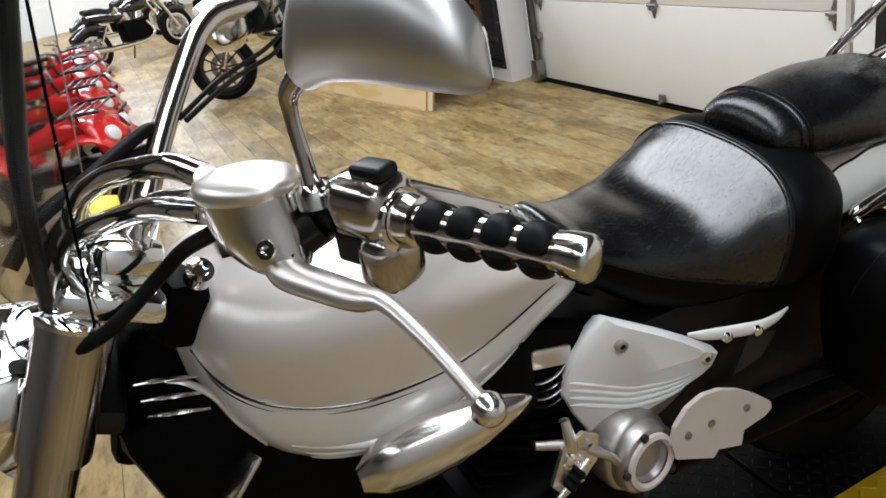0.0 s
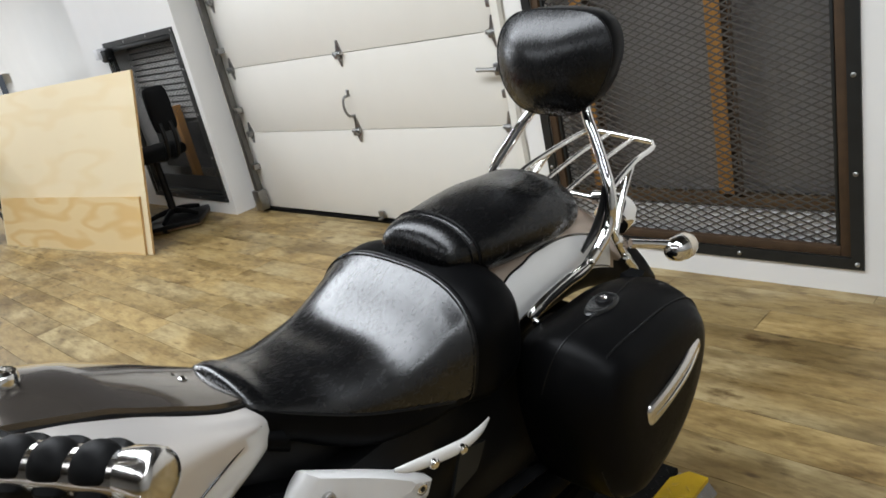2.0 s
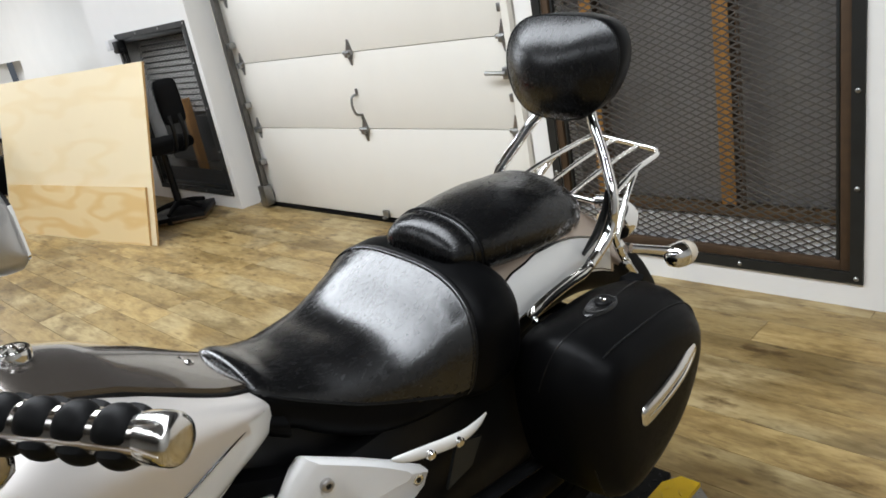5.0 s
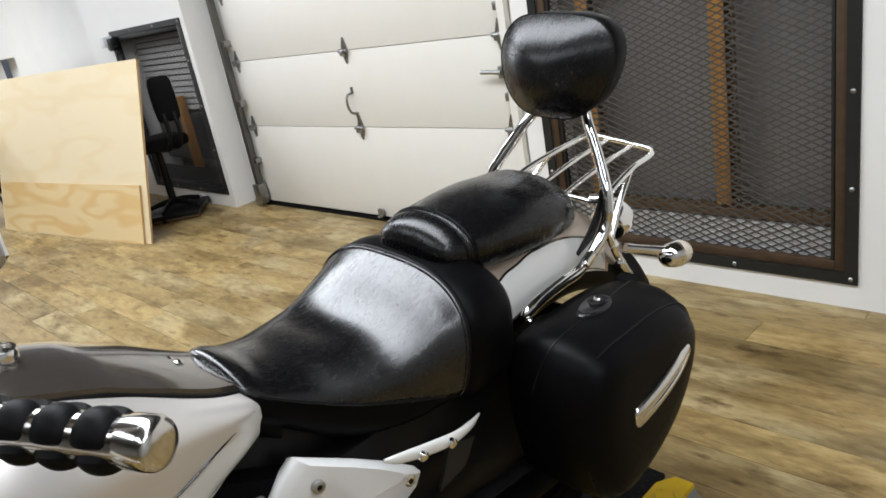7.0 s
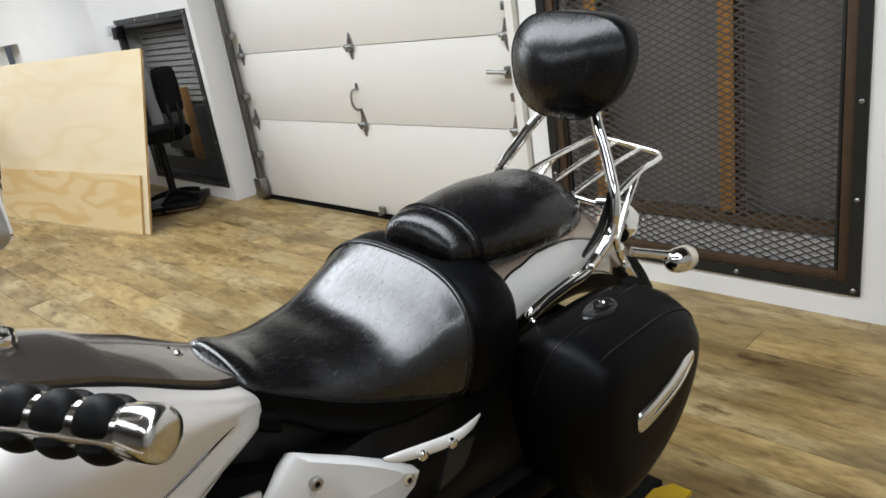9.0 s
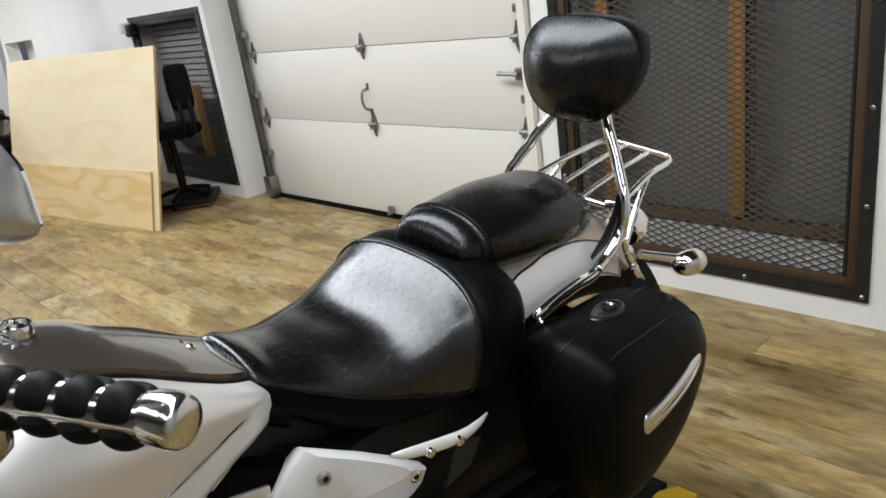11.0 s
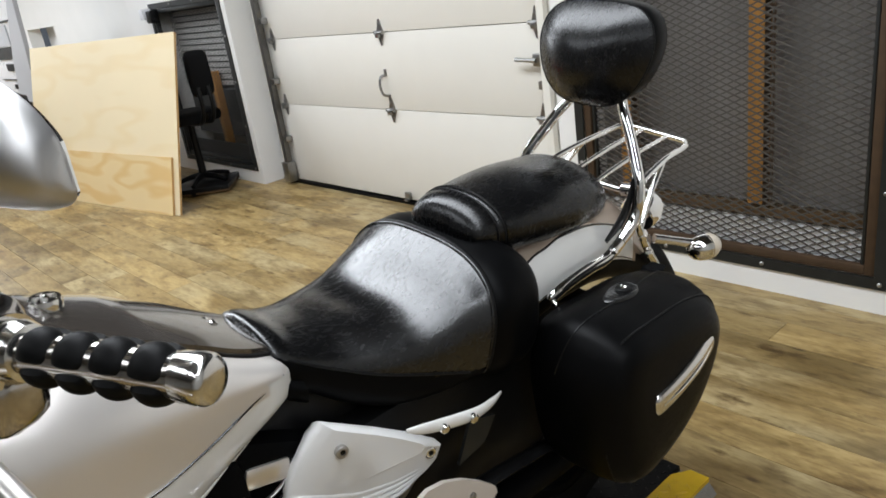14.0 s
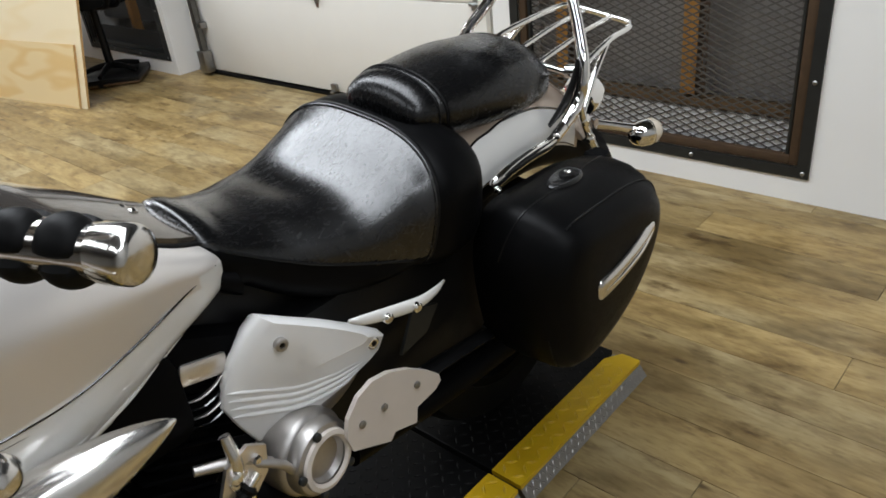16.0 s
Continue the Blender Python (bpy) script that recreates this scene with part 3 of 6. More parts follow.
STRIPE = [(0.632, 0.985), (0.630, 0.945), (0.648, 0.900), (0.685, 0.868), (0.74, 0.846), (0.80, 0.834), (0.87, 0.826), (0.94, 0.823), (1.02, 0.830), (1.10, 0.840), (1.17, 0.843)]
TE = (2.1, 4.2)
bm = loft(TANK, CX, 9, n=128, et=TE[0], eb=TE[1])


def stripe_z(y):
    return float(np.interp(y, [s[0] for s in STRIPE[2:]], [s[1] for s in STRIPE[2:]]))


for f in bm.faces:
    c = f.calc_center_median()
    f.material_index = 1 if (c.z < stripe_z(c.y) or c.y < 0.634) else 0
tank = part("fuel_tank", leant(bm), PEARL, bike, "pearl beige and white fuel tank")
tank.data.materials.append(WHITEP)


def tank_side(s, y, z, grow):
    return lean_point((CX + s * (side_u(TANK, y, z, *TE) + grow), y, z))


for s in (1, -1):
    for off, r in ((0.0, 0.0042), (0.011, 0.0026)):
        rows = STRIPE[1:] if off == 0 else STRIPE[1:8]
        part("pinstripe", tube([tank_side(s, y, z - off, 0.0014) for y, z in rows], list(np.linspace(r, r * 0.25, len(rows))), 8, 6, flat=0.7), BLACKGLOSS, tank, "black pinstripe")
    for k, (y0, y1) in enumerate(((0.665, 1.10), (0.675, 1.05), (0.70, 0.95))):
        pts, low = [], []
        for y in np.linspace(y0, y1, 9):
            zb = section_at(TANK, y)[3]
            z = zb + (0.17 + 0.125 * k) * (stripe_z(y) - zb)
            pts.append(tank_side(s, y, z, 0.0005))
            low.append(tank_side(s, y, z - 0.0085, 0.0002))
        # A thin black tube paints in the shade below each moulding.
        part("groove", tube(low, [0.0006, 0.0016, 0.0022, 0.0024, 0.0024, 0.0022, 0.0018, 0.0012, 0.0005], 8, 5), BLACKGLOSS, tank, "black line painting in the shade under the moulding")
        part("moulding", tube(pts, [0.001, 0.0045, 0.0060, 0.0066, 0.0066, 0.0060, 0.0050, 0.0035, 0.001], 10, 5), WHITEP, tank, "raised white moulding")
    part("neck_strip", tube([lean_point((CX + s * u, y, z)) for u, y, z in ((0.130, 0.592, 0.938), (0.135, 0.612, 0.930), (0.140, 0.634, 0.902), (0.142, 0.648, 0.855), (0.140, 0.672, 0.798))], [0.002, 0.006, 0.008, 0.007, 0.003], 12, 6, flat=0.4), SATIN, tank, "satin metal strip along the tank's front edge")

# console along the tank's top
CONS = [(0.70, 0.050), (0.76, 0.072), (0.85, 0.084), (0.95, 0.088), (1.05, 0.090), (1.12, 0.086), (1.172, 0.070)]


def tank_top(u, y):
    w, zt, zw, zb = section_at(TANK, y)
    return zw + (zt - zw) * max(0.0, 1 - min(1.0, abs(u) / w) ** 2.1) ** (1 / 2.1)


def saddle(grow, rise):
    """A thin shell laid over the tank's top, with rolled edges."""
    rs = []
    for y, w in spline(CONS, 6):
        w += grow
        row = [Vector((CX + w * f, y, tank_top(w * f, y) + rise)) for f in np.linspace(-0.97, 0.97, 15)]
        rs.append([Vector((CX - w, y, tank_top(w, y) - 0.006))] + row + [Vector((CX + w, y, tank_top(w, y) - 0.006))])
    return leant(rings(rs))


CONSOLE = mat("console_pearl_grey", (0.10, 0.086, 0.074), 0.2, 0.6, var=0.03, scale=200, coat=1.0, rvar=0.02)
console = part("tank_console", saddle(0, 0.011), CONSOLE, bike, "glossy grey-brown console with dark edge")
part("gasket", saddle(0.005, 0.004), BLACK, console, "black console gasket")
for y, r, z in ((0.83, 0.050, 1.036), (0.925, 0.020, 1.022)):
    g = part("gauge_ring" if r > 0.03 else "filler_lock", leant(lathe([(0, r), (0.008, r), (0.013, r * 0.92), (0.013, r * 0.78), (0.006, r * 0.74), (0.007, 0.0)], (CX, y, z), (0, 0.12, 1), 36)), CHROME, console, "chrome ringed dial" if r > 0.03 else "chrome filler lock")
for dx in (-0.008, 0.010):
    part("console_screw", leant(lathe([(0, 0.007), (0.003, 0.007), (0.006, 0.003)], (CX + dx, 1.118 + dx * 0.3, section_at(TANK, 1.118)[1] + 0.007), (0, 0.5, 1), 10)), CHROME, console)

# seats
COLLAR = [(1.44, 0.135, 0.80, 0.755, 0.70), (1.485, 0.172, 0.846, 0.762, 0.675), (1.535, 0.204, 0.888, 0.768, 0.658), (1.585, 0.205, 0.899, 0.768, 0.652), (1.620, 0.196, 0.896, 0.768, 0.655), (1.650, 0.176, 0.880, 0.770, 0.672), (1.672, 0.140, 0.862, 0.775, 0.70)]
SEAT = [(1.152, 0.036, 0.876, 0.856, 0.830), (1.156, 0.060, 0.890, 0.848, 0.813), (1.169, 0.084, 0.898, 0.838, 0.796), (1.190, 0.096, 0.891, 0.826, 0.778), (1.220, 0.106, 0.874, 0.812, 0.765), (1.27, 0.126, 0.860, 0.786, 0.728), (1.33, 0.148, 0.861, 0.765, 0.698),
        (1.39, 0.165, 0.869, 0.752, 0.686), (1.44, 0.179, 0.880, 0.752, 0.684), (1.48, 0.188, 0.896, 0.756, 0.686), (1.508, 0.198, 0.909, 0.762, 0.690), (1.520, 0.196, 0.911, 0.764, 0.70), (1.530, 0.176, 0.892, 0.768, 0.72)]


def seat_et(y):
    """Rounded over the sides in front, a broad flat-topped arch behind."""
    return float(np.interp(y, (1.16, 1.27, 1.36, 1.46, 1.53), (2.1, 2.3, 2.6, 2.7, 2.7)))


def seat_lean(y, z):
    """The rear arch leans back; the front stands upright."""
    return y + float(np.interp(y, (1.20, 1.50), (0.0, 0.25))) * (z - 0.80)


def seat_point(q, p):
    """Sink the rider's bucket below the rim of the arch."""
    u = (p.x - CX) / max(q[1], 0.01)
    dish = 0.027 * math.exp(-((q[0] - 1.385) / 0.072) ** 2) * max(0.0, 1 - u * u) if p.z > q[3] else 0.0
    return Vector((p.x, seat_lean(q[0], p.z), p.z - dish))


bm = rings([[seat_point(q, p) for p in ring(q[0], CX, q[1], q[2], q[3], q[4], 144, seat_et(q[0]), 3.2)] for q in spline(SEAT, 16)])
SEAM = [(1.166, 0.864), (1.205, 0.842), (1.26, 0.812), (1.31, 0.789), (1.37, 0.768), (1.43, 0.750), (1.475, 0.736)]
# Below the seam and at the nose, dulled leather keeps highlights off.
for f in bm.faces:
    c = f.calc_center_median()
    f.material_index = 1 if c.z < np.interp(c.y - float(np.interp(c.y, (1.20, 1.48), (0.0, 0.25))) * (c.z - 0.80), [q[0] for q in SEAM], [q[1] for q in SEAM]) or c.y < 1.1555 or c.y - 0.25 * (c.z - 0.8) > 1.514 else 0
seat = part("rider_seat", leant(bm), LEATHER, bike, "black leather rider seat with scuffed shine")
seat.data.materials.append(SKIRTLEATHER)
part("seat_collar", leant(loft(COLLAR, CX, 7, n=72, et=3.3, eb=3.0)), SKIRTLEATHER, seat, "black rolled seat collar")
for yy, r, m in ((1.513, 0.0022, BLACK), (1.507, 0.0016, LEATHER)):
    pts = [lean_point((p.x, seat_lean(yy, p.z), p.z)) for p in arc(SEAT, yy, -22, 202, 56, seat_et(yy), 3.2, 0.0012)]
    part("piping", tube(pts, r, 8, 2), m, seat, "stitched black piping")
for s in (1, -1):
    pts = []
    for y, z in SEAM:
        pts.append(lean_point((CX + s * (side_u(SEAT, y, z, seat_et(y), 3.2) + 0.0010), seat_lean(y, z), z)))
    part("side_seam", tube(pts, 0.0024, 8, 5), BLACK, seat, "stitched seam")
part("nose_lip", leant(loft([(1.143, 0.034, 0.852, 0.838, 0.816), (1.149, 0.066, 0.855, 0.830, 0.800), (1.164, 0.093, 0.848, 0.815, 0.783), (1.20, 0.112, 0.832, 0.796, 0.76)], CX, 5, n=40, et=2.2, eb=2.6)), SKIRTLEATHER, seat, "black rolled lip under the seat nose")
PILLION = [(1.574, 0.052, 0.918, 0.903, 0.885), (1.579, 0.074, 0.932, 0.900, 0.872), (1.590, 0.088, 0.946, 0.898, 0.862), (1.608, 0.096, 0.955, 0.896, 0.852), (1.626, 0.100, 0.957, 0.896, 0.846), (1.633, 0.101, 0.955, 0.896, 0.845), (1.642, 0.105, 0.957, 0.896, 0.842), (1.68, 0.113, 0.958, 0.893, 0.835),
           (1.74, 0.121, 0.960, 0.890, 0.828), (1.80, 0.125, 0.959, 0.887, 0.823), (1.86, 0.125, 0.952, 0.883, 0.820), (1.915, 0.118, 0.948, 0.877, 0.820), (1.95, 0.104, 0.926, 0.870, 0.824), (1.972, 0.082, 0.903, 0.865, 0.833), (1.980, 0.055, 0.885, 0.862, 0.845)]
pillion = part("passenger_seat", leant(loft(PILLION, CX, 6, n=64, et=2.15, eb=2.8)), SMOOTHLEATHER, bike, "black leather passenger seat")
for y in (1.628, 1.642, 1.646):
    pts = [lean_point(p) for p in arc(PILLION, y, -20, 200, 40, 2.15, 2.8, 0.0010)]
    part("seat_seam", tube(pts, 0.0016 if y < 1.645 else 0.0009, 8, 2), BLACK if y < 1.645 else SKIRTLEATHER, pillion, "stitched seam")

# rear fender, two-tone
FENDER = [(1.56, 0.114, 0.775, 0.68, 0.58), (1.62, 0.121, 0.825, 0.72, 0.63), (1.69, 0.127, 0.862, 0.752, 0.67), (1.76, 0.131, 0.882, 0.77, 0.69), (1.83, 0.132, 0.888, 0.776, 0.695), (1.90, 0.131, 0.882, 0.77, 0.69), (1.97, 0.128, 0.864, 0.752, 0.672), (2.04, 0.124, 0.832, 0.72, 0.642), (2.12, 0.118, 0.775, 0.67, 0.60), (2.22, 0.110, 0.68, 0.60, 0.54), (2.28, 0.100, 0.60, 0.55, 0.50)]
BAND = [(1.57, 0.730, 0.645), (1.62, 0.772, 0.690), (1.66, 0.800, 0.722), (1.714, 0.826, 0.742), (1.781, 0.841, 0.755), (1.84, 0.842, 0.760), (1.90, 0.833, 0.757), (1.951, 0.816, 0.745), (2.00, 0.790, 0.725), (2.035, 0.764, 0.705)]


def band(y, k):
    return float(np.interp(y, [q[0] for q in BAND], [q[k] for q in BAND]))


bm = loft(FENDER, CX, 12, n=192, et=2.2, eb=5.0)
for f in bm.faces:
    c = f.calc_center_median()
    w = section_at(FENDER, c.y)[0]
    if abs(c.x - CX) > w * 0.5 and band(c.y, 2) < c.z < band(c.y, 1) and 1.56 < c.y < 2.035:
        f.material_index = 1
    # Faces below the band turn black, painting in the dark gap under the strut.
    elif c.z < band(c.y, 2) and c.y > 1.70:
        f.material_index = 2
fender = part("rear_fender", leant(bm), FENDERPEARL, bike, "bronze pearl and white two-tone rear fender")
fender.data.materials.append(WHITEP)
fender.data.materials.append(ENGINE)
for s in (1, -1):
    for k, r in ((1, 0.0034), (2, 0.0022)):
        pts = []
        for y in np.linspace(1.575, 2.03, 14):
            z = band(y, k)
            pts.append(lean_point((CX + s * (side_u(FENDER, y, z, 2.2, 5.0) + 0.0003), y, z)))
        part("pinstripe", tube(pts, r, 8, 4, flat=0.7), BLACKGLOSS, fender, "black pinstripe")

# backrest, bars and struts
PADY = 2.028
pad_half = [(0.0, 0.099), (0.047, 0.098), (0.094, 0.089), (0.125, 0.063), (0.137, 0.024), (0.130, -0.020), (0.108, -0.062), (0.073, -0.091), (0.036, -0.101)]
pad_line = pad_half + [(0.0, -0.103)] + [(-a, b) for a, b in pad_half[:0:-1]]
ln = spline([pad_line[-1]] + pad_line + pad_line[:2], 6)[6:6 + 6 * len(pad_line)]


def pad_ring(d, k):
    return [Vector((CX + q[0] * k, PADY + d + 0.20 * q[1] * k, 1.140 + q[1] * k)) for q in ln]


dome = [math.sin(radians(a)) for a in (1.5, 8, 15, 22, 30, 38, 46, 54, 62, 70, 78, 84, 90)]
pad = part("backrest_pad", leant(rings([pad_ring(-0.050 * (1 - k ** 2.3), k) for k in dome])), SMOOTHLEATHER, bike, "padded black leather backrest with fine creases")
part("back_shell", leant(rings([pad_ring(d, k) for d, k in ((0.0, 0.985), (0.004, 1.004), (0.030, 1.0), (0.052, 0.985), (0.062, 0.94), (0.066, 0.5))])), BAGLEATHER, pad, "matt black backrest shell")
part("piping", tube([lean_point(tuple(p)) for p in [*pad_ring(0.001, 1.006), pad_ring(0.001, 1.006)[0]]], 0.0018, 8, 1), BLACK, pad, "black piping")
for s in (1, -1):
    m = (lambda p: lean_point((CX + p[0], p[1], p[2]))) if s > 0 else (lambda p: lean_point((CX - p[0], p[1], p[2])))
    pts = [(0.052, 2.062, 1.10), (0.064, 2.052, 1.04), (0.090, 2.036, 1.00), (0.118, 2.020, 0.955), (0.147, 2.000, 0.905), (0.155, 1.992, 0.870), (0.155, 1.986, 0.842), (0.155, 1.966, 0.815), (0.155, 1.935, 0.795)]
    bar_ob = part("sissy_bar", tube([m(p) for p in pts], [0.0105, 0.0110, 0.0115, 0.0118, 0.0120, 0.0122, 0.0128, 0.013, 0.012], 18, 8), CHROME, bike, "bent chrome backrest bar")
    strut = part("fender_strut", tube([m(p) for p in ((0.153, 1.708, 0.752), (0.154, 1.72, 0.758), (0.155, 1.76, 0.768), (0.155, 1.83, 0.774), (0.155, 1.885, 0.775), (0.155, 1.935, 0.794), (0.155, 1.968, 0.822))], [0.006, 0.0125, 0.0130, 0.0130, 0.0135, 0.0140, 0.011], 18, 8, flat=0.75, up=(1, 0, 0)), CHROME, bike, "chrome fender strut")
    part("strut_groove", tube([m(p) for p in ((0.165, 1.735, 0.770), (0.166, 1.78, 0.779), (0.166, 1.84, 0.783), (0.165, 1.89, 0.785))], [0.001, 0.0022, 0.0022, 0.001], 8, 6), BLACK, strut, "dark groove along the strut")
    part("rear_leg", tube([m(p) for p in ((0.152, 1.985, 0.848), (0.148, 2.01, 0.80), (0.142, 2.045, 0.752), (0.136, 2.085, 0.705), (0.132, 2.13, 0.655))], [0.008, 0.0105, 0.0105, 0.010, 0.009], 14, 6, flat=0.7, up=(1, 0, 0)), CHROME, strut, "chrome rear leg of the strut")
    # This black band paints in a dark reflection beside the chrome.
    part("inner_plate", tube([m(p) for p in ((0.140, 1.905, 0.800), (0.141, 1.955, 0.832), (0.141, 1.982, 0.875), (0.138, 1.992, 0.910))], [0.006, 0.013, 0.010, 0.004], 12, 6, flat=0.35, up=(1, 0, 0)), BLACK, strut, "black band imitating a dark reflection in the chrome")
    for y, z, r in ((1.714, 0.744, 0.007), (1.900, 0.788, 0.008), (2.03, 0.772, 0.013), (2.062, 0.718, 0.011)):
        part("strut_bolt", lathe([(0, r), (0.006, r), (0.010, r * 0.55)], m((0.160 if y < 2 else 0.146, y, z)), (s, 0, 0.1), 14), CHROME, strut)

# luggage rack
rack = part("luggage_rack", tube([lean_point((CX + u, y, z)) for u, y, z in ((0.118, 2.022, 0.862), (0.114, 2.08, 0.880), (0.108, 2.17, 0.898), (0.106, 2.245, 0.902), (0.094, 2.276, 0.904), (0.070, 2.288, 0.904), (-0.075, 2.312, 0.904), (-0.094, 2.306, 0.904), (-0.104, 2.27, 0.902), (-0.108, 2.17, 0.896), (-0.114, 2.07, 0.884), (-0.118, 2.010, 0.866), (-0.120, 1.985, 0.845))], 0.0066, 12, 8), CHROME, bike, "chrome tube luggage rack")
for u in (-0.036, 0.036):
    part("rack_bar", tube([lean_point((CX + u, y, z)) for y, z in ((2.006, 0.872), (2.08, 0.884), (2.18, 0.897), (2.298, 0.904))], 0.0055, 10, 6), CHROME, rack)
part("rack_bar", tube([lean_point((CX + u, y, z)) for u, y, z in ((-0.150, 1.998, 0.872), (-0.10, 2.006, 0.872), (0.0, 2.008, 0.872), (0.10, 2.006, 0.872), (0.150, 1.998, 0.872))], 0.0062, 10, 6), CHROME, rack)
for s in (1, -1):
    part("rack_bracket", tube([lean_point((CX + s * u, y, z)) for u, y, z in ((0.109, 2.155, 0.894), (0.124, 2.085, 0.838), (0.140, 2.03, 0.785))], 0.0065, 10, 6), CHROME, rack)
    part("rack_clamp", lathe([(-0.012, 0.011), (-0.010, 0.014), (0.010, 0.014), (0.012, 0.011)], lean_point((CX + s * 0.122, 1.998, 0.880)), (1, 0.2, 0), 18), CHROME, rack, "chrome clamp")

# saddlebags
BAG = [(1.615, 0.608), (1.626, 0.685), (1.669, 0.732), (1.779, 0.736), (1.903, 0.729), (1.987, 0.700), (2.020, 0.631), (1.990, 0.549), (1.912, 0.474), (1.799, 0.425), (1.679, 0.413), (1.634, 0.475)]
BAGLEVELS = [(0.0, 0.953, -0.012), (0.04, 0.997, -0.003), (0.08, 1.007, -0.002), (0.115, 0.997, -0.006), (0.145, 0.962, -0.013), (0.168, 0.905, -0.018), (0.184, 0.827, -0.019), (0.192, 0.710, -0.018), (0.196, 0.483, -0.017), (0.197, 0.15, -0.017)]


def bag_at(s, u, y, z):
    return Vector((CX + s * (1.125 - CX + u), y, z if s > 0 else z + 0.026 + 2 * LEANK * (1.125 - CX + u)))


def bag_ring(u):
    k, dz = [np.interp(u, [q[0] for q in BAGLEVELS], [q[i] for q in BAGLEVELS]) for i in (1, 2)]
    line = spline([BAG[-1]] + BAG + BAG[:2], 7)[7:7 + 7 * len(BAG)]
    cy, cz = sum(p[0] for p in BAG) / len(BAG), sum(p[1] for p in BAG) / len(BAG)
    return [(cy + (q[0] - cy) * k, cz + (q[1] - cz) * k + dz) for q in line]


def bag_top(u, y):
    """Height of the lid at a place along the bag."""
    rg = bag_ring(u)[7:42]
    return float(np.interp(y, [q[0] for q in rg], [q[1] for q in rg]))


def saddlebag(s):
    us = (0.0, 0.012, 0.025, 0.04, 0.06, 0.08, 0.10, 0.115, 0.13, 0.145, 0.157, 0.168, 0.177, 0.184, 0.189, 0.192, 0.195, 0.197)
    b = part("saddlebag", rings([[bag_at(s, u, y, z) for y, z in bag_ring(u)] for u in us]), BAGLEATHER, bike, "black leather-covered hard saddlebag")
    seam = []
    for i, f in enumerate(np.linspace(0, 1, 30)):
        u = 0.066 + 0.030 * math.sin(f * math.pi)
        rg = bag_ring(u)
        y, z = rg[3 + i]
        seam.append(bag_at(s, u, y, z + 0.0006))
    part("seam", tube(seam, 0.0016, 6, 1), BLACK, b, "stitched seam across the lid")
    rg = bag_ring(0.163)
    part("seam", tube([bag_at(s, 0.1645, y, z + 0.0006) for y, z in rg[14:46]], 0.0017, 6, 1), BLACK, b, "stitched seam along the lid's edge")
    rg = bag_ring(0.150)
    part("lid_joint", tube([bag_at(s, 0.1515, y, z) for y, z in rg[42:80]], 0.0014, 6, 1), BLACK, b)
    # a broad chrome bar with a ridge, on the outer face
    line = ((0.192, 1.735, 0.560), (0.1945, 1.742, 0.561), (0.198, 1.80, 0.571), (0.1965, 1.87, 0.584), (0.188, 1.934, 0.597), (0.185, 1.941, 0.598))
    tb = part("trim_bar", tube([bag_at(s, *q) for q in line], [0.012, 0.0225, 0.0230, 0.0225, 0.0205, 0.012], 18, 6, flat=0.40, up=(1, 0, 0)), ALU, b, "polished metal trim bar")
    part("trim_ridge", tube([bag_at(s, 0.2025, 1.746, 0.562), bag_at(s, 0.206, 1.80, 0.571), bag_at(s, 0.2045, 1.87, 0.584), bag_at(s, 0.196, 1.928, 0.596)], [0.002, 0.0045, 0.0045, 0.002], 10, 6), CHROME, tb)
    # oval lock plate let into the lid
    ly, lu = 1.806, 0.086
    lz = bag_top(lu, ly)
    plate = []
    for d, k in ((-0.010, 1.0), (0.003, 1.0), (0.006, 0.93), (0.0065, 0.80), (0.005, 0.70), (0.0055, 0.1)):
        plate.append([bag_at(s, lu + 0.024 * k * math.cos(a), ly + 0.046 * k * math.sin(a) * (1 - 0.25 * math.sin(a)), lz + d - 0.10 * 0.024 * k * math.cos(a)) for a in [i / 32 * math.tau for i in range(32)]])
    lk = part("lock_plate", rings(plate), LOCKBLACK, b, "glossy black teardrop lock plate")
    part("lock_knob", lathe([(0, 0.0150), (0.005, 0.0145), (0.007, 0.011), (0.0072, 0.0)], bag_at(s, lu, ly, lz + 0.004), (s * 0.10, 0.0, 1), 20), BLACK, lk)
    part("key_slot", lathe([(0, 0.0065), (0.0025, 0.006), (0.0027, 0.0025), (0.001, 0.002), (0.001, 0.0)], bag_at(s, lu + 0.001, ly, lz + 0.011), (s * 0.10, 0.0, 1), 16), CHROME, lk, "chrome key slot")
    part("flap", rings([[bag_at(s, u + e, y, z) for u, y, z in ((0.030, 1.935, 0.700), (0.062, 1.955, 0.700), (0.064, 1.985, 0.716), (0.044, 1.972, 0.726), (0.034, 1.950, 0.722))] for e in (0.0, 0.004)]), BAGLEATHER, b, "upstanding black leather flap", smooth=20)
    return b


saddlebag(1)
saddlebag(-1)

# white side cover
COVER = [(1.195, 0.745), (1.232, 0.722), (1.284, 0.690), (1.334, 0.656), (1.376, 0.623), (1.385, 0.609), (1.372, 0.588), (1.355, 0.578), (1.290, 0.553), (1.230, 0.540), (1.160, 0.535), (1.146, 0.542), (1.125, 0.586), (1.111, 0.628), (1.120, 0.658), (1.139, 0.692), (1.166, 0.722)]


def cover_x(y):
    return 1.118 + 0.16 * (y - 1.2)


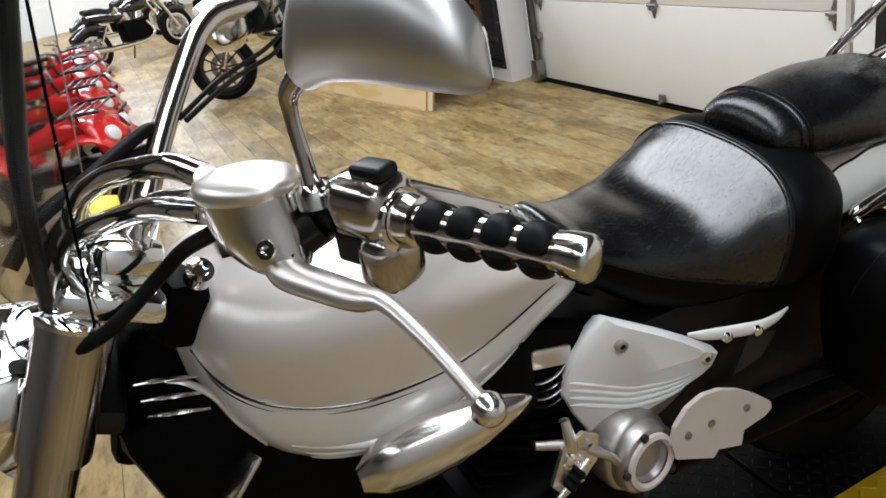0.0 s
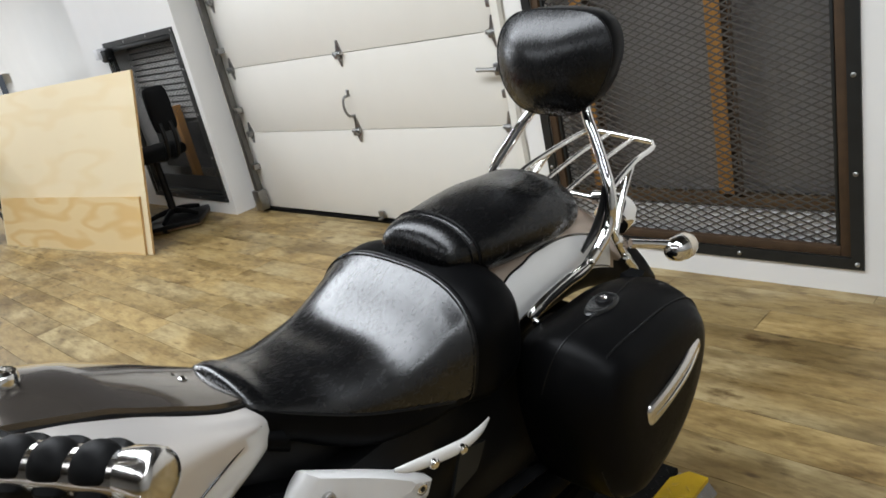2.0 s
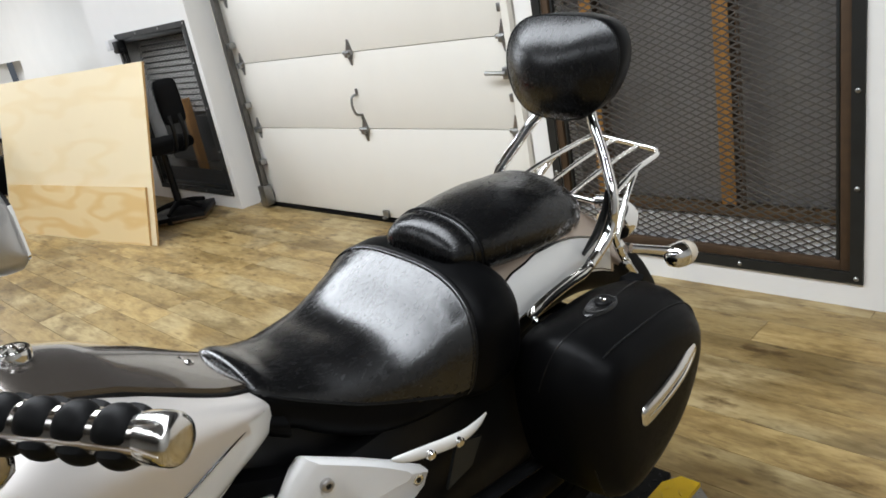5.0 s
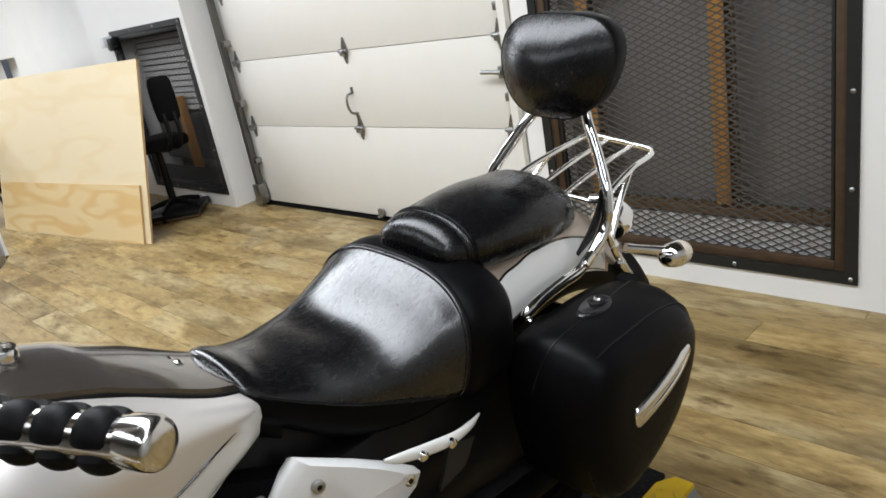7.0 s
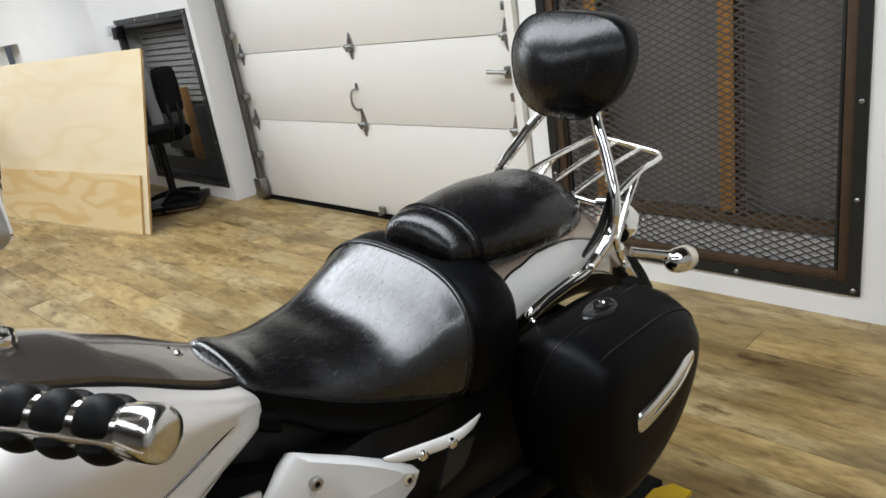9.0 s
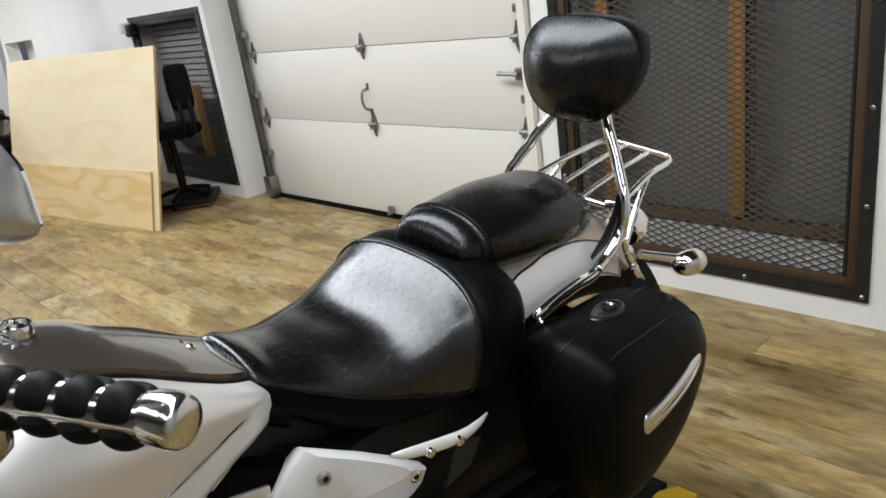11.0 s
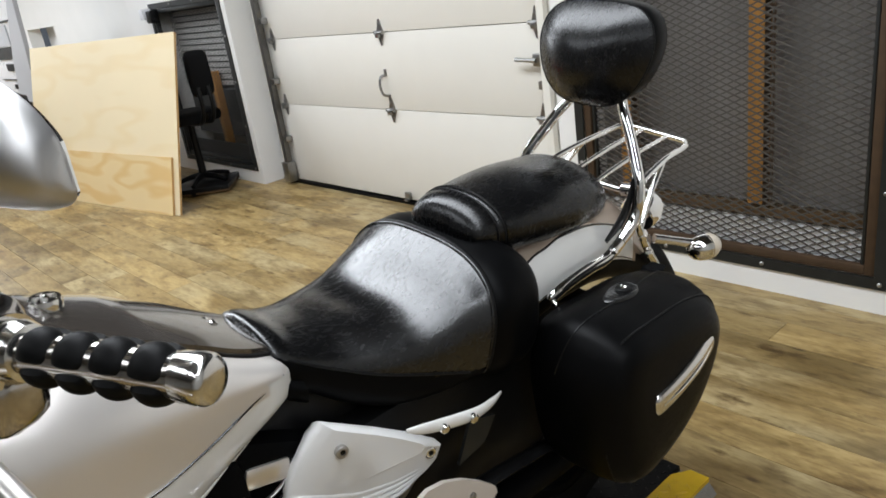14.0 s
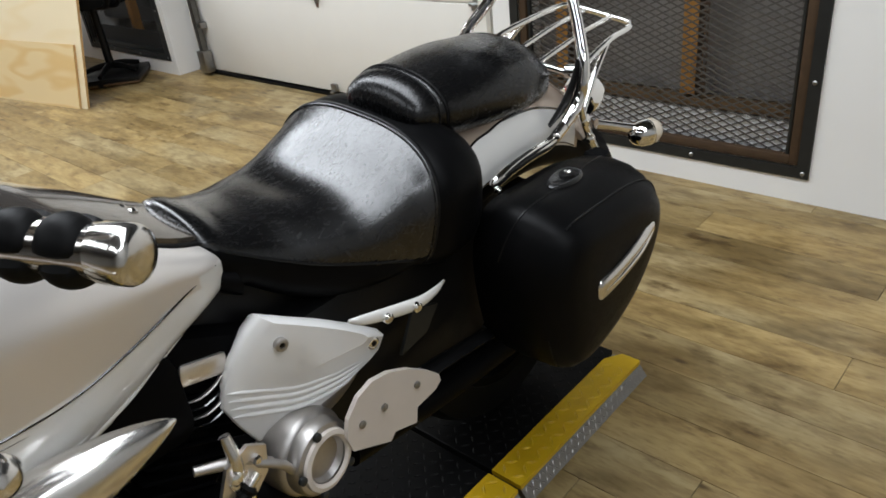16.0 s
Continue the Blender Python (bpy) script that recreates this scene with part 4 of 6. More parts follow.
rs = []
for dx, k in ((-0.06, 0.78), (-0.028, 0.975), (-0.019, 1.0), (-0.013, 0.985), (-0.010, 0.955)):
    rs.append([Vector((cover_x(y) + dx, 1.235 + (y - 1.235) * k, 0.645 + (z - 0.645) * k)) for y, z in COVER])
for dx, k in ((-0.004, 0.76), (-0.002, 0.72)):
    rs.append([Vector((cover_x(y) + dx, 1.238 + (y - 1.238) * k, 0.672 + (max(z, 0.60) - 0.665) * k)) for y, z in COVER])
bm = rings(rs)
cover = part("side_cover", bm, WHITECOVER, bike, "satin white ribbed side cover", smooth=32)
for k in range(4):
    pts = [(cover_x(y) - 0.0092, y, z) for y, z in ((1.121 - 0.001 * k, 0.652 - 0.014 * k), (1.140, 0.643 - 0.0138 * k), (1.170, 0.629 - 0.0135 * k), (1.222, 0.604 - 0.012 * k), (1.290, 0.591 - 0.009 * k), (1.350 - 0.008 * k, 0.590 - 0.005 * k))]
    part("rib", tube(pts, [0.0005, 0.0035, 0.0046, 0.0048, 0.0044, 0.0008], 10, 6), WHITECOVER, cover)
for y, z in ((1.209, 0.693), (1.356, 0.612)):
    sc = part("cover_screw", lathe([(-0.004, 0.0105), (0.004, 0.0105), (0.006, 0.008), (0.006, 0.005), (0.003, 0.0045), (0.003, 0.0)], (cover_x(y) - 0.001 - (0.006 if y > 1.3 else 0), y, z), (1, -0.16, 0), 18), CASTALU if y < 1.3 else CHROME, cover, "recessed hex screw")
    # A black disc paints in the shade inside the hex socket.
    part("hex_recess", lathe([(0, 0.0048), (0.0008, 0.0046), (0.0009, 0.0)], (cover_x(y) + 0.0024 - (0.006 if y > 1.3 else 0), y, z), (1, -0.16, 0), 6), BLACK, sc, "black hex disc painting in the socket's shade")

# pulley guard and round cover
PUL = [(1.250, 0.490), (1.243, 0.520), (1.252, 0.552), (1.278, 0.578), (1.310, 0.588), (1.345, 0.582), (1.385, 0.562), (1.425, 0.532), (1.452, 0.506), (1.454, 0.492), (1.440, 0.482), (1.392, 0.476), (1.386, 0.447), (1.337, 0.464), (1.325, 0.452), (1.29, 0.470)]
PUL = [(y + 0.003, z - 0.008) for y, z in PUL]
guard = part("pulley_guard", poly(PUL, 1.166, 1.175), BEIGE, bike, "beige painted plate over the belt pulley", smooth=0)
for y, z in ((1.401, 0.513), (1.326, 0.519), (1.278, 0.519)):
    part("guard_screw", lathe([(0, 0.0065), (0.003, 0.0065), (0.005, 0.003)], (1.175, y, z), (1, 0, 0), 12), STEEL, guard)
hub = part("pulley_cover", lathe([(-0.08, 0.070), (-0.03, 0.070), (-0.022, 0.066), (-0.020, 0.062), (-0.004, 0.061), (0.002, 0.057), (0.004, 0.050), (0.004, 0.037), (-0.006, 0.033), (-0.008, 0.0)], (1.162, 1.208, 0.498), (1, 0.14, 0.02), 44), CASTALU, bike, "round cast aluminium cover")
part("ring", lathe([(0.0, 0.050), (0.006, 0.049), (0.008, 0.042), (0.003, 0.037), (0.0, 0.050)], (1.167, 1.208, 0.498), (1, 0.14, 0.02), 40, caps=False), BEIGE, hub, "beige ring")
for k in range(5):
    a = k / 5 * math.tau + 0.5
    part("ring_screw", lathe([(0, 0.007), (0.006, 0.007), (0.008, 0.004)], (1.168 + 0.055 * (-0.14 * math.cos(a) - 0.02 * math.sin(a)), 1.208 + 0.055 * math.cos(a), 0.498 + 0.055 * math.sin(a)), (1, 0.14, 0.02), 10), DARKSTEEL, hub)
part("bracket", tube([(1.10, 1.175, 0.530), (1.11, 1.225, 0.535), (1.105, 1.30, 0.540), (1.09, 1.37, 0.560)], [0.020, 0.018, 0.012, 0.009], 10, 6, flat=0.5, up=(1, 0, 0)), CASTALU, bike, "cast aluminium bracket")

# white lower seat rail with bolts
rail = part("seat_rail", tube([(1.160, 1.302, 0.693), (1.168, 1.33, 0.684), (1.170, 1.40, 0.663), (1.168, 1.445, 0.652), (1.162, 1.485, 0.648), (1.154, 1.515, 0.648)], [0.003, 0.0092, 0.0115, 0.0105, 0.008, 0.003], 14, 8, flat=0.55, up=(1, 0, 0)), WHITEP, bike, "white painted seat rail")
for y, z in ((1.363, 0.670), (1.425, 0.655)):
    part("rail_bolt", lathe([(0, 0.0085), (0.006, 0.0085), (0.009, 0.005)], (1.175, y, z), (1, -0.1, 0), 14), CHROME, rail)
part("frame_plate", poly([(1.425, 0.535), (1.465, 0.605), (1.525, 0.585), (1.49, 0.545)], 1.115, 1.122), DARKSTEEL, bike, "dark steel frame plate", smooth=0)

# dark lower body
part("battery_box", box((CX, 1.46, 0.55), (0.22, 0.50, 0.28), 0.03), BLACK, bike, "black under-seat box")
part("swingarm", tube([(1.085, 1.30, 0.40), (1.09, 1.55, 0.37), (1.09, 1.86, 0.345)], [0.035, 0.032, 0.028], 12, 6), ENGINE, bike, "black swingarm")
part("swingarm", tube([flip(p) for p in ((1.085, 1.30, 0.40), (1.09, 1.55, 0.37), (1.09, 1.86, 0.345))], [0.035, 0.032, 0.028], 12, 6), ENGINE, bike, "black swingarm")
part("belt_guard", tube([(1.12, 1.42, 0.47), (1.125, 1.55, 0.46), (1.125, 1.75, 0.43)], [0.02, 0.018, 0.016], 10, 6, flat=0.5), BLACK, bike, "black belt guard")
part("downtube_cover", box((CX, 0.66, 0.60), (0.22, 0.20, 0.56), 0.03, (12, 0, 0)), ENGINE, bike, "black frame front cover")
# Black block, placed to fit the camera's view, fills the dark behind the fork.
part("radiator", box((0.89, 0.585, 0.825), (0.22, 0.15, 0.20), 0.02, (-24, 0, 0)), ENGINE, bike, "black block added to darken the gap behind the fork")
part("frame_spar", box((CX, 1.16, 0.70), (0.12, 0.34, 0.20), 0.03), BLACK, bike, "black frame spar under the seat")
part("upper_engine", box((CX, 0.86, 0.68), (0.235, 0.44, 0.15), 0.03), ENGINE, bike, "black engine top end")
part("engine_case", box((CX, 0.98, 0.36), (0.30, 0.50, 0.26), 0.05, seg=3), ENGINE, bike, "black enamelled engine case")


def cylinder(y, tilt, name_at):
    """One finned cylinder of the V engine."""
    d = Vector((0, math.sin(tilt), math.cos(tilt)))
    base = Vector((CX, y, 0.44))
    cyl = part("cylinder", lathe([(0, 0.075), (0.24, 0.075)], base, d, 28), ENGINE, bike, "black finned cylinder")
    for k in range(9):
        rot = (-math.degrees(tilt), 0, 0)
        part("fin", box(base + d * (0.03 + k * 0.024), (0.175 - 0.003 * abs(k - 4), 0.160, 0.006), 0.003, rot, seg=1), ENGINE, cyl)
    part("cylinder_head", box(base + d * 0.285, (0.20, 0.17, 0.075), 0.022, (-math.degrees(tilt), 0, 0)), ENGINE, cyl, "black cylinder head")
    return cyl


cylinder(1.01, 0.46, 0)
cylinder(0.86, -0.46, 1)
part("rocker_cap", box((1.058, 1.108, 0.696), (0.045, 0.074, 0.036), 0.008, (-14, 0, 0)), SATIN, bike, "bright rocker cap")
part("rocker_cap", box((1.045, 1.036, 0.698), (0.04, 0.026, 0.020), 0.005, (-11, 0, 0)), SATIN, bike, "bright rocker cap")
for k in range(4):
    z = 0.664 - 0.015 * k
    part("head_fin", tube([(1.07, 1.072, z - 0.006), (1.08, 1.092, z - 0.004), (1.08, 1.118, z + 0.003), (1.07, 1.142 - 0.004 * k, z + 0.012)], [0.002, 0.0036, 0.0036, 0.002], 8, 5, flat=0.6), BLACKGLOSS if k % 2 else CASTALU, bike, "thin cylinder head fin")
# three pale fin edges in front of the tank
for k in range(3):
    z = 0.912 - 0.024 * k
    part("head_fin", tube([(1.075, 0.555, z), (1.09, 0.585, z + 0.001), (1.09, 0.625, z - 0.012)], [0.003, 0.005, 0.003], 8, 5, flat=0.5), ALU, bike, "bare fin edge")
# teardrop cover below the tank
TEAR = [((1.140, 0.765, 0.690), 0.012, 0.020), ((1.146, 0.800, 0.698), 0.030, 0.040), ((1.152, 0.850, 0.705), 0.036, 0.046), ((1.160, 0.905, 0.712), 0.034, 0.042), ((1.168, 0.960, 0.720), 0.024, 0.028), ((1.174, 1.000, 0.726), 0.012, 0.012), ((1.176, 1.016, 0.727), 0.003, 0.003)]
rs = []
for q in spline([(*p, a, b) for p, a, b in TEAR], 6):
    rs.append([Vector((q[0] + max(q[3], 0.001) * math.cos(k / 24 * math.tau), q[1], q[2] + max(q[4], 0.001) * math.sin(k / 24 * math.tau))) for k in range(24)])
part("air_box_cover", rings(rs), ALU, bike, "polished chrome teardrop cover")
part("tank_tab", box((1.115, 0.63, 0.755), (0.03, 0.065, 0.008), 0.003, (35, 0, 20)), ALU, bike, "bare metal tank tab")
for p, q, r in (((1.13, 1.03, 0.60), (1.15, 1.13, 0.55), 0.0075), ((1.14, 1.08, 0.63), (1.15, 1.06, 0.52), 0.0085), ((1.15, 1.10, 0.57), (1.16, 1.16, 0.50), 0.006)):
    part("shift_link", tube([p, [(a + b) / 2 + 0.008 for a, b in zip(p, q)], q], [r, r * 1.2, r * 0.8], 10, 5), ALU if r > 0.008 else CASTALU, bike, "bare metal gear linkage")
part("linkage_block", box((1.140, 1.085, 0.555), (0.035, 0.055, 0.045), 0.008, (20, 0, 10)), ALU, bike, "polished linkage block")
part("linkage_plate", rings([[Vector((x, y, z)) for y, z in ((1.035, 0.535), (1.062, 0.592), (1.100, 0.606), (1.126, 0.588), (1.118, 0.545), (1.090, 0.520), (1.055, 0.505))] for x in (1.150, 1.157)]), SATIN, bike, "bare metal bracket plate", smooth=20)
for y, z, r in ((1.070, 0.572, 0.011), (1.104, 0.580, 0.008), (1.082, 0.532, 0.009)):
    part("linkage_bolt", lathe([(0, r), (0.007, r), (0.010, r * 0.6), (0.0105, 0.0)], (1.157, y, z), (1, 0, 0), 6), CHROME, bike, "chrome hex bolt")
part("shift_rod", tube([(1.163, 1.100, 0.560), (1.166, 1.02, 0.505), (1.168, 0.92, 0.44)], 0.006, 10, 6), ALU, bike, "bare metal shift rod")
part("rod_boot", lathe([(0, 0.008), (0.006, 0.013), (0.012, 0.009), (0.018, 0.013), (0.024, 0.009), (0.030, 0.013), (0.036, 0.008)], (1.163, 1.085, 0.547), (0.02, -0.8, -0.55), 16), RUBBER, bike, "ribbed black rubber boot")
part("stand_spring", tube([(1.150 + 0.010 * math.cos(k * 0.9), 1.02 + 0.0016 * k, 0.49 - 0.0035 * k + 0.010 * math.sin(k * 0.9)) for k in range(36)], 0.0022, 6, 2), CHROME, bike, "coiled steel spring")
part("case_bracket", tube([(1.105, 1.20, 0.515), (1.105, 1.25, 0.536), (1.100, 1.31, 0.556), (1.092, 1.375, 0.585)], [0.014, 0.012, 0.009, 0.006], 10, 6, flat=0.5, up=(1, 0, 0)), CASTALU, bike, "cast bracket arm")
part("footboard", box((1.22, 0.86, 0.335), (0.12, 0.30, 0.02), 0.008), BLACK, bike, "black rider footboard")
part("side_stand", tube([(1.08, 0.92, 0.30), (1.17, 1.0, 0.18), (1.26, 1.06, PLAT + 0.01)], [0.014, 0.012, 0.016], 10, 6), BLACK, bike, "black side stand")
part("exhaust_pipe", tube([flip(p) for p in ((1.10, 0.80, 0.50), (1.16, 0.85, 0.33), (1.17, 1.10, 0.25), (1.18, 1.60, 0.26), (1.18, 2.1, 0.30))], [0.022, 0.026, 0.03, 0.045, 0.045], 16, 8), CHROME, bike, "chrome exhaust pipe")
part("frame_tube", tube([(CX, 0.60, 0.98), (CX, 0.66, 0.60), (CX, 0.78, 0.24), (CX, 1.2, 0.22), (CX, 1.45, 0.40), (CX, 1.6, 0.66)], 0.026, 12), BLACK, bike, "black steel frame tube")


def wheel(y, r, w, rim_r, spokes):
    c = Vector((CX - 0.06, y, PLAT + r))
    wh = part("wheel", lathe([(-w / 2, rim_r), (-w / 2, rim_r + 0.02), (-w * 0.45, r * 0.93), (-w * 0.25, r * 0.985), (0, r), (w * 0.25, r * 0.985), (w * 0.45, r * 0.93), (w / 2, rim_r + 0.02), (w / 2, rim_r), (0, rim_r - 0.01), (-w / 2, rim_r)], c, (1, 0, 0), 56, caps=False), RUBBER, bike, "black tyre on a cast wheel")
    part("rim", lathe([(-w * 0.48, rim_r), (-w * 0.48, rim_r - 0.02), (0, rim_r - 0.035), (w * 0.48, rim_r - 0.02), (w * 0.48, rim_r), (-w * 0.48, rim_r)], c, (1, 0, 0), 40, caps=False), ENGINE, wh)
    part("hub", lathe([(-0.06, 0.05), (-0.05, 0.06), (0.05, 0.06), (0.06, 0.05)], c, (1, 0, 0), 20), ENGINE, wh)
    for k in range(spokes):
        a = k / spokes * math.tau
        d = Vector((0, math.cos(a), math.sin(a)))
        part("spoke", tube([c + d * 0.05, c + d * (rim_r - 0.015)], 0.014, 8), ENGINE, wh)
    return wh


wheel(0.12, 0.31, 0.11, 0.22, 7)
wheel(1.86, 0.30, 0.15, 0.20, 7)
FF = [(-0.24, 0.06, 0.60, 0.56, 0.52), (-0.10, 0.075, 0.695, 0.62, 0.55), (0.06, 0.08, 0.725, 0.64, 0.56), (0.22, 0.08, 0.705, 0.61, 0.52), (0.36, 0.075, 0.64, 0.53, 0.42), (0.43, 0.06, 0.55, 0.46, 0.36)]
part("front_fender", loft(FF, CX - 0.03, 6, n=40, et=2.2, eb=6), WHITEP, bike, "white painted front fender")

# front end
for s in (1, -1):
    m = (lambda p: p) if s > 0 else flip
    fk = part("fork_leg", tube([m((1.108, 0.535, 1.030)), m((1.108, 0.455, 0.885))], [0.041, 0.040], 32), DARKCHROME, bike, "chrome shrouded fork leg")
    part("fork_slider", tube([m((1.108, 0.462, 0.90)), m((1.108, 0.15, 0.33))], [0.033, 0.03], 24), DARKCHROME, fk)
    part("fork_cap", lathe([(0, 0.043), (0.006, 0.044), (0.010, 0.038), (0.014, 0.022), (0.020, 0.018), (0.021, 0.0)], m((1.108, 0.533, 1.028)), (0, 0.48, 0.87), 28), CHROME, fk, "chrome fork cap")
part("top_clamp", box((CX, 0.575, 1.035), (0.33, 0.11, 0.030), 0.012, (-28, 0, 0)), CHROME, bike, "chrome top clamp")
part("lower_clamp", box((CX, 0.50, 0.90), (0.26, 0.08, 0.035), 0.012, (-28, 0, 0)), BLACK, bike, "black lower clamp")
part("headlight_shell", lathe([(-0.11, 0.02), (-0.10, 0.06), (-0.05, 0.095), (0.0, 0.105), (0.03, 0.108), (0.035, 0.10), (0.036, 0.0)], (CX, 0.42, 0.92), (0, -1, 0), 36), CHROME, bike, "chrome headlight shell")
part("handlebar_riser", tube([(1.05, 0.60, 1.04), (1.05, 0.635, 1.10)], [0.02, 0.018], 16), CHROME, bike, "chrome riser")
part("handlebar_riser", tube([flip((1.05, 0.60, 1.04)), flip((1.05, 0.635, 1.10))], [0.02, 0.018], 16), CHROME, bike, "chrome riser")
part("ignition_cover", box((1.06, 0.60, 1.06), (0.085, 0.075, 0.05), 0.016, (-20, 0, 10)), CHROME, bike, "chrome cover by the steering head")
part("ignition_switch", lathe([(0, 0.017), (0.018, 0.016), (0.020, 0.010), (0.014, 0.008), (0.014, 0.0)], (1.10, 0.665, 1.025), (0.7, 0.3, 0.7), 20), CHROME, bike, "chrome ignition switch")
part("steering_cover", box((1.06, 0.63, 0.985), (0.08, 0.06, 0.09), 0.02, (-25, 10, 15)), ENGINE, bike, "black steering head cover")
part("caution_label", box((1.03, 0.598, 1.118), (0.03, 0.034, 0.003), 0.001, (-20, 30, 0)), YELPL, bike, "yellow caution label")
part("caution_label", box((1.03, 0.546, 1.094), (0.02, 0.022, 0.003), 0.001, (-30, 20, 0)), YELPL, bike, "yellow caution label")
CABLES = ([(1.06, 0.49, 1.09), (1.04, 0.53, 1.125), (1.0, 0.587, 1.144), (0.955, 0.64, 1.16), (0.93, 0.675, 1.168), (0.90, 0.69, 1.15)],
          [(0.90, 0.715, 1.165), (0.83, 0.775, 1.183), (0.75, 0.827, 1.187), (0.66, 0.895, 1.193), (0.58, 0.95, 1.21), (0.52, 0.965, 1.24)],
          [(0.90, 0.722, 1.160), (0.83, 0.785, 1.176), (0.74, 0.84, 1.178), (0.65, 0.91, 1.182), (0.56, 0.955, 1.20), (0.50, 0.975, 1.24)],
          [(1.05, 0.50, 1.06), (1.03, 0.545, 1.105), (0.99, 0.60, 1.128), (0.945, 0.65, 1.145), (0.92, 0.68, 1.14)],
          [(1.06, 0.45, 0.98), (1.12, 0.49, 1.00), (1.15, 0.56, 1.02), (1.15, 0.63, 1.06), (1.17, 0.66, 1.085), (1.22, 0.69, 1.11)])
for k, c in enumerate(CABLES):
    part("cable", tube(c, 0.0085 if k in (0, 3, 4) else 0.0038, 10, 8), RUBBER, bike, "black control cable")

# windscreen
rs = []
for v in range(9):
    z = 1.06 + 0.055 * v
    row = []
    for u in range(13):
        a = (u / 12 - 0.5) * 2
        row.append(Vector((CX + a * (0.20 + 0.02 * math.sin(v / 8 * math.pi)), 0.455 + 0.085 * v / 8 + 0.10 * a * a, z - 0.02 * a * a)))
    rs.append(row)
bm = rings(rs, caps=False, closed=False)
bmesh.ops.solidify(bm, geom=bm.faces[:], thickness=0.004)
screen = part("windscreen", bm, SCREEN, bike, "clear acrylic windscreen")
part("screen_bracket", tube([(1.06, 0.50, 1.00), (1.06, 0.532, 1.164), (1.06, 0.562, 1.259), (1.06, 0.60, 1.37)], [0.012, 0.017, 0.018, 0.016], 12, 8, flat=0.6), BLACK, bike, "black windscreen bracket")
part("screen_bracket", tube([flip(p) for p in ((1.10, 0.50, 0.98), (1.11, 0.50, 1.12), (1.10, 0.535, 1.30))], 0.009, 10), BLACK, bike, "black windscreen bracket")

# handlebar with its controls
BAR = [(1.05, 0.635, 1.098), (1.10, 0.655, 1.118), (1.19, 0.695, 1.134), (1.30, 0.76, 1.140), (1.42, 0.828, 1.136), (1.55, 0.897, 1.124)]
RBAR = [(1.0, 0.640, 1.10), (0.955, 0.668, 1.135), (0.90, 0.703, 1.175), (0.835, 0.753, 1.228), (0.79, 0.783, 1.252), (0.73, 0.82, 1.264), (0.66, 0.87, 1.262), (0.564, 0.925, 1.256), (0.53, 0.943, 1.262), (0.40, 1.012, 1.284)]
bar = part("handlebar", tube(RBAR[::-1] + BAR, 0.0155, 20, 8), DARKCHROME, bike, "wide chrome handlebar")
for pts, r in (([(1.27, 0.70, 1.178), (1.22, 0.678, 1.184), (1.15, 0.646, 1.174), (1.10, 0.61, 1.162), (1.06, 0.575, 1.135), (1.03, 0.55, 1.08)], 0.0125), ([(1.26, 0.69, 1.145), (1.19, 0.65, 1.142), (1.12, 0.613, 1.125), (1.05, 0.554, 1.097), (1.03, 0.53, 1.06)], 0.012)):
    part("brake_line", tube(pts, r, 14, 8), CHROME, bar, "chrome sleeved line beside the reservoir")


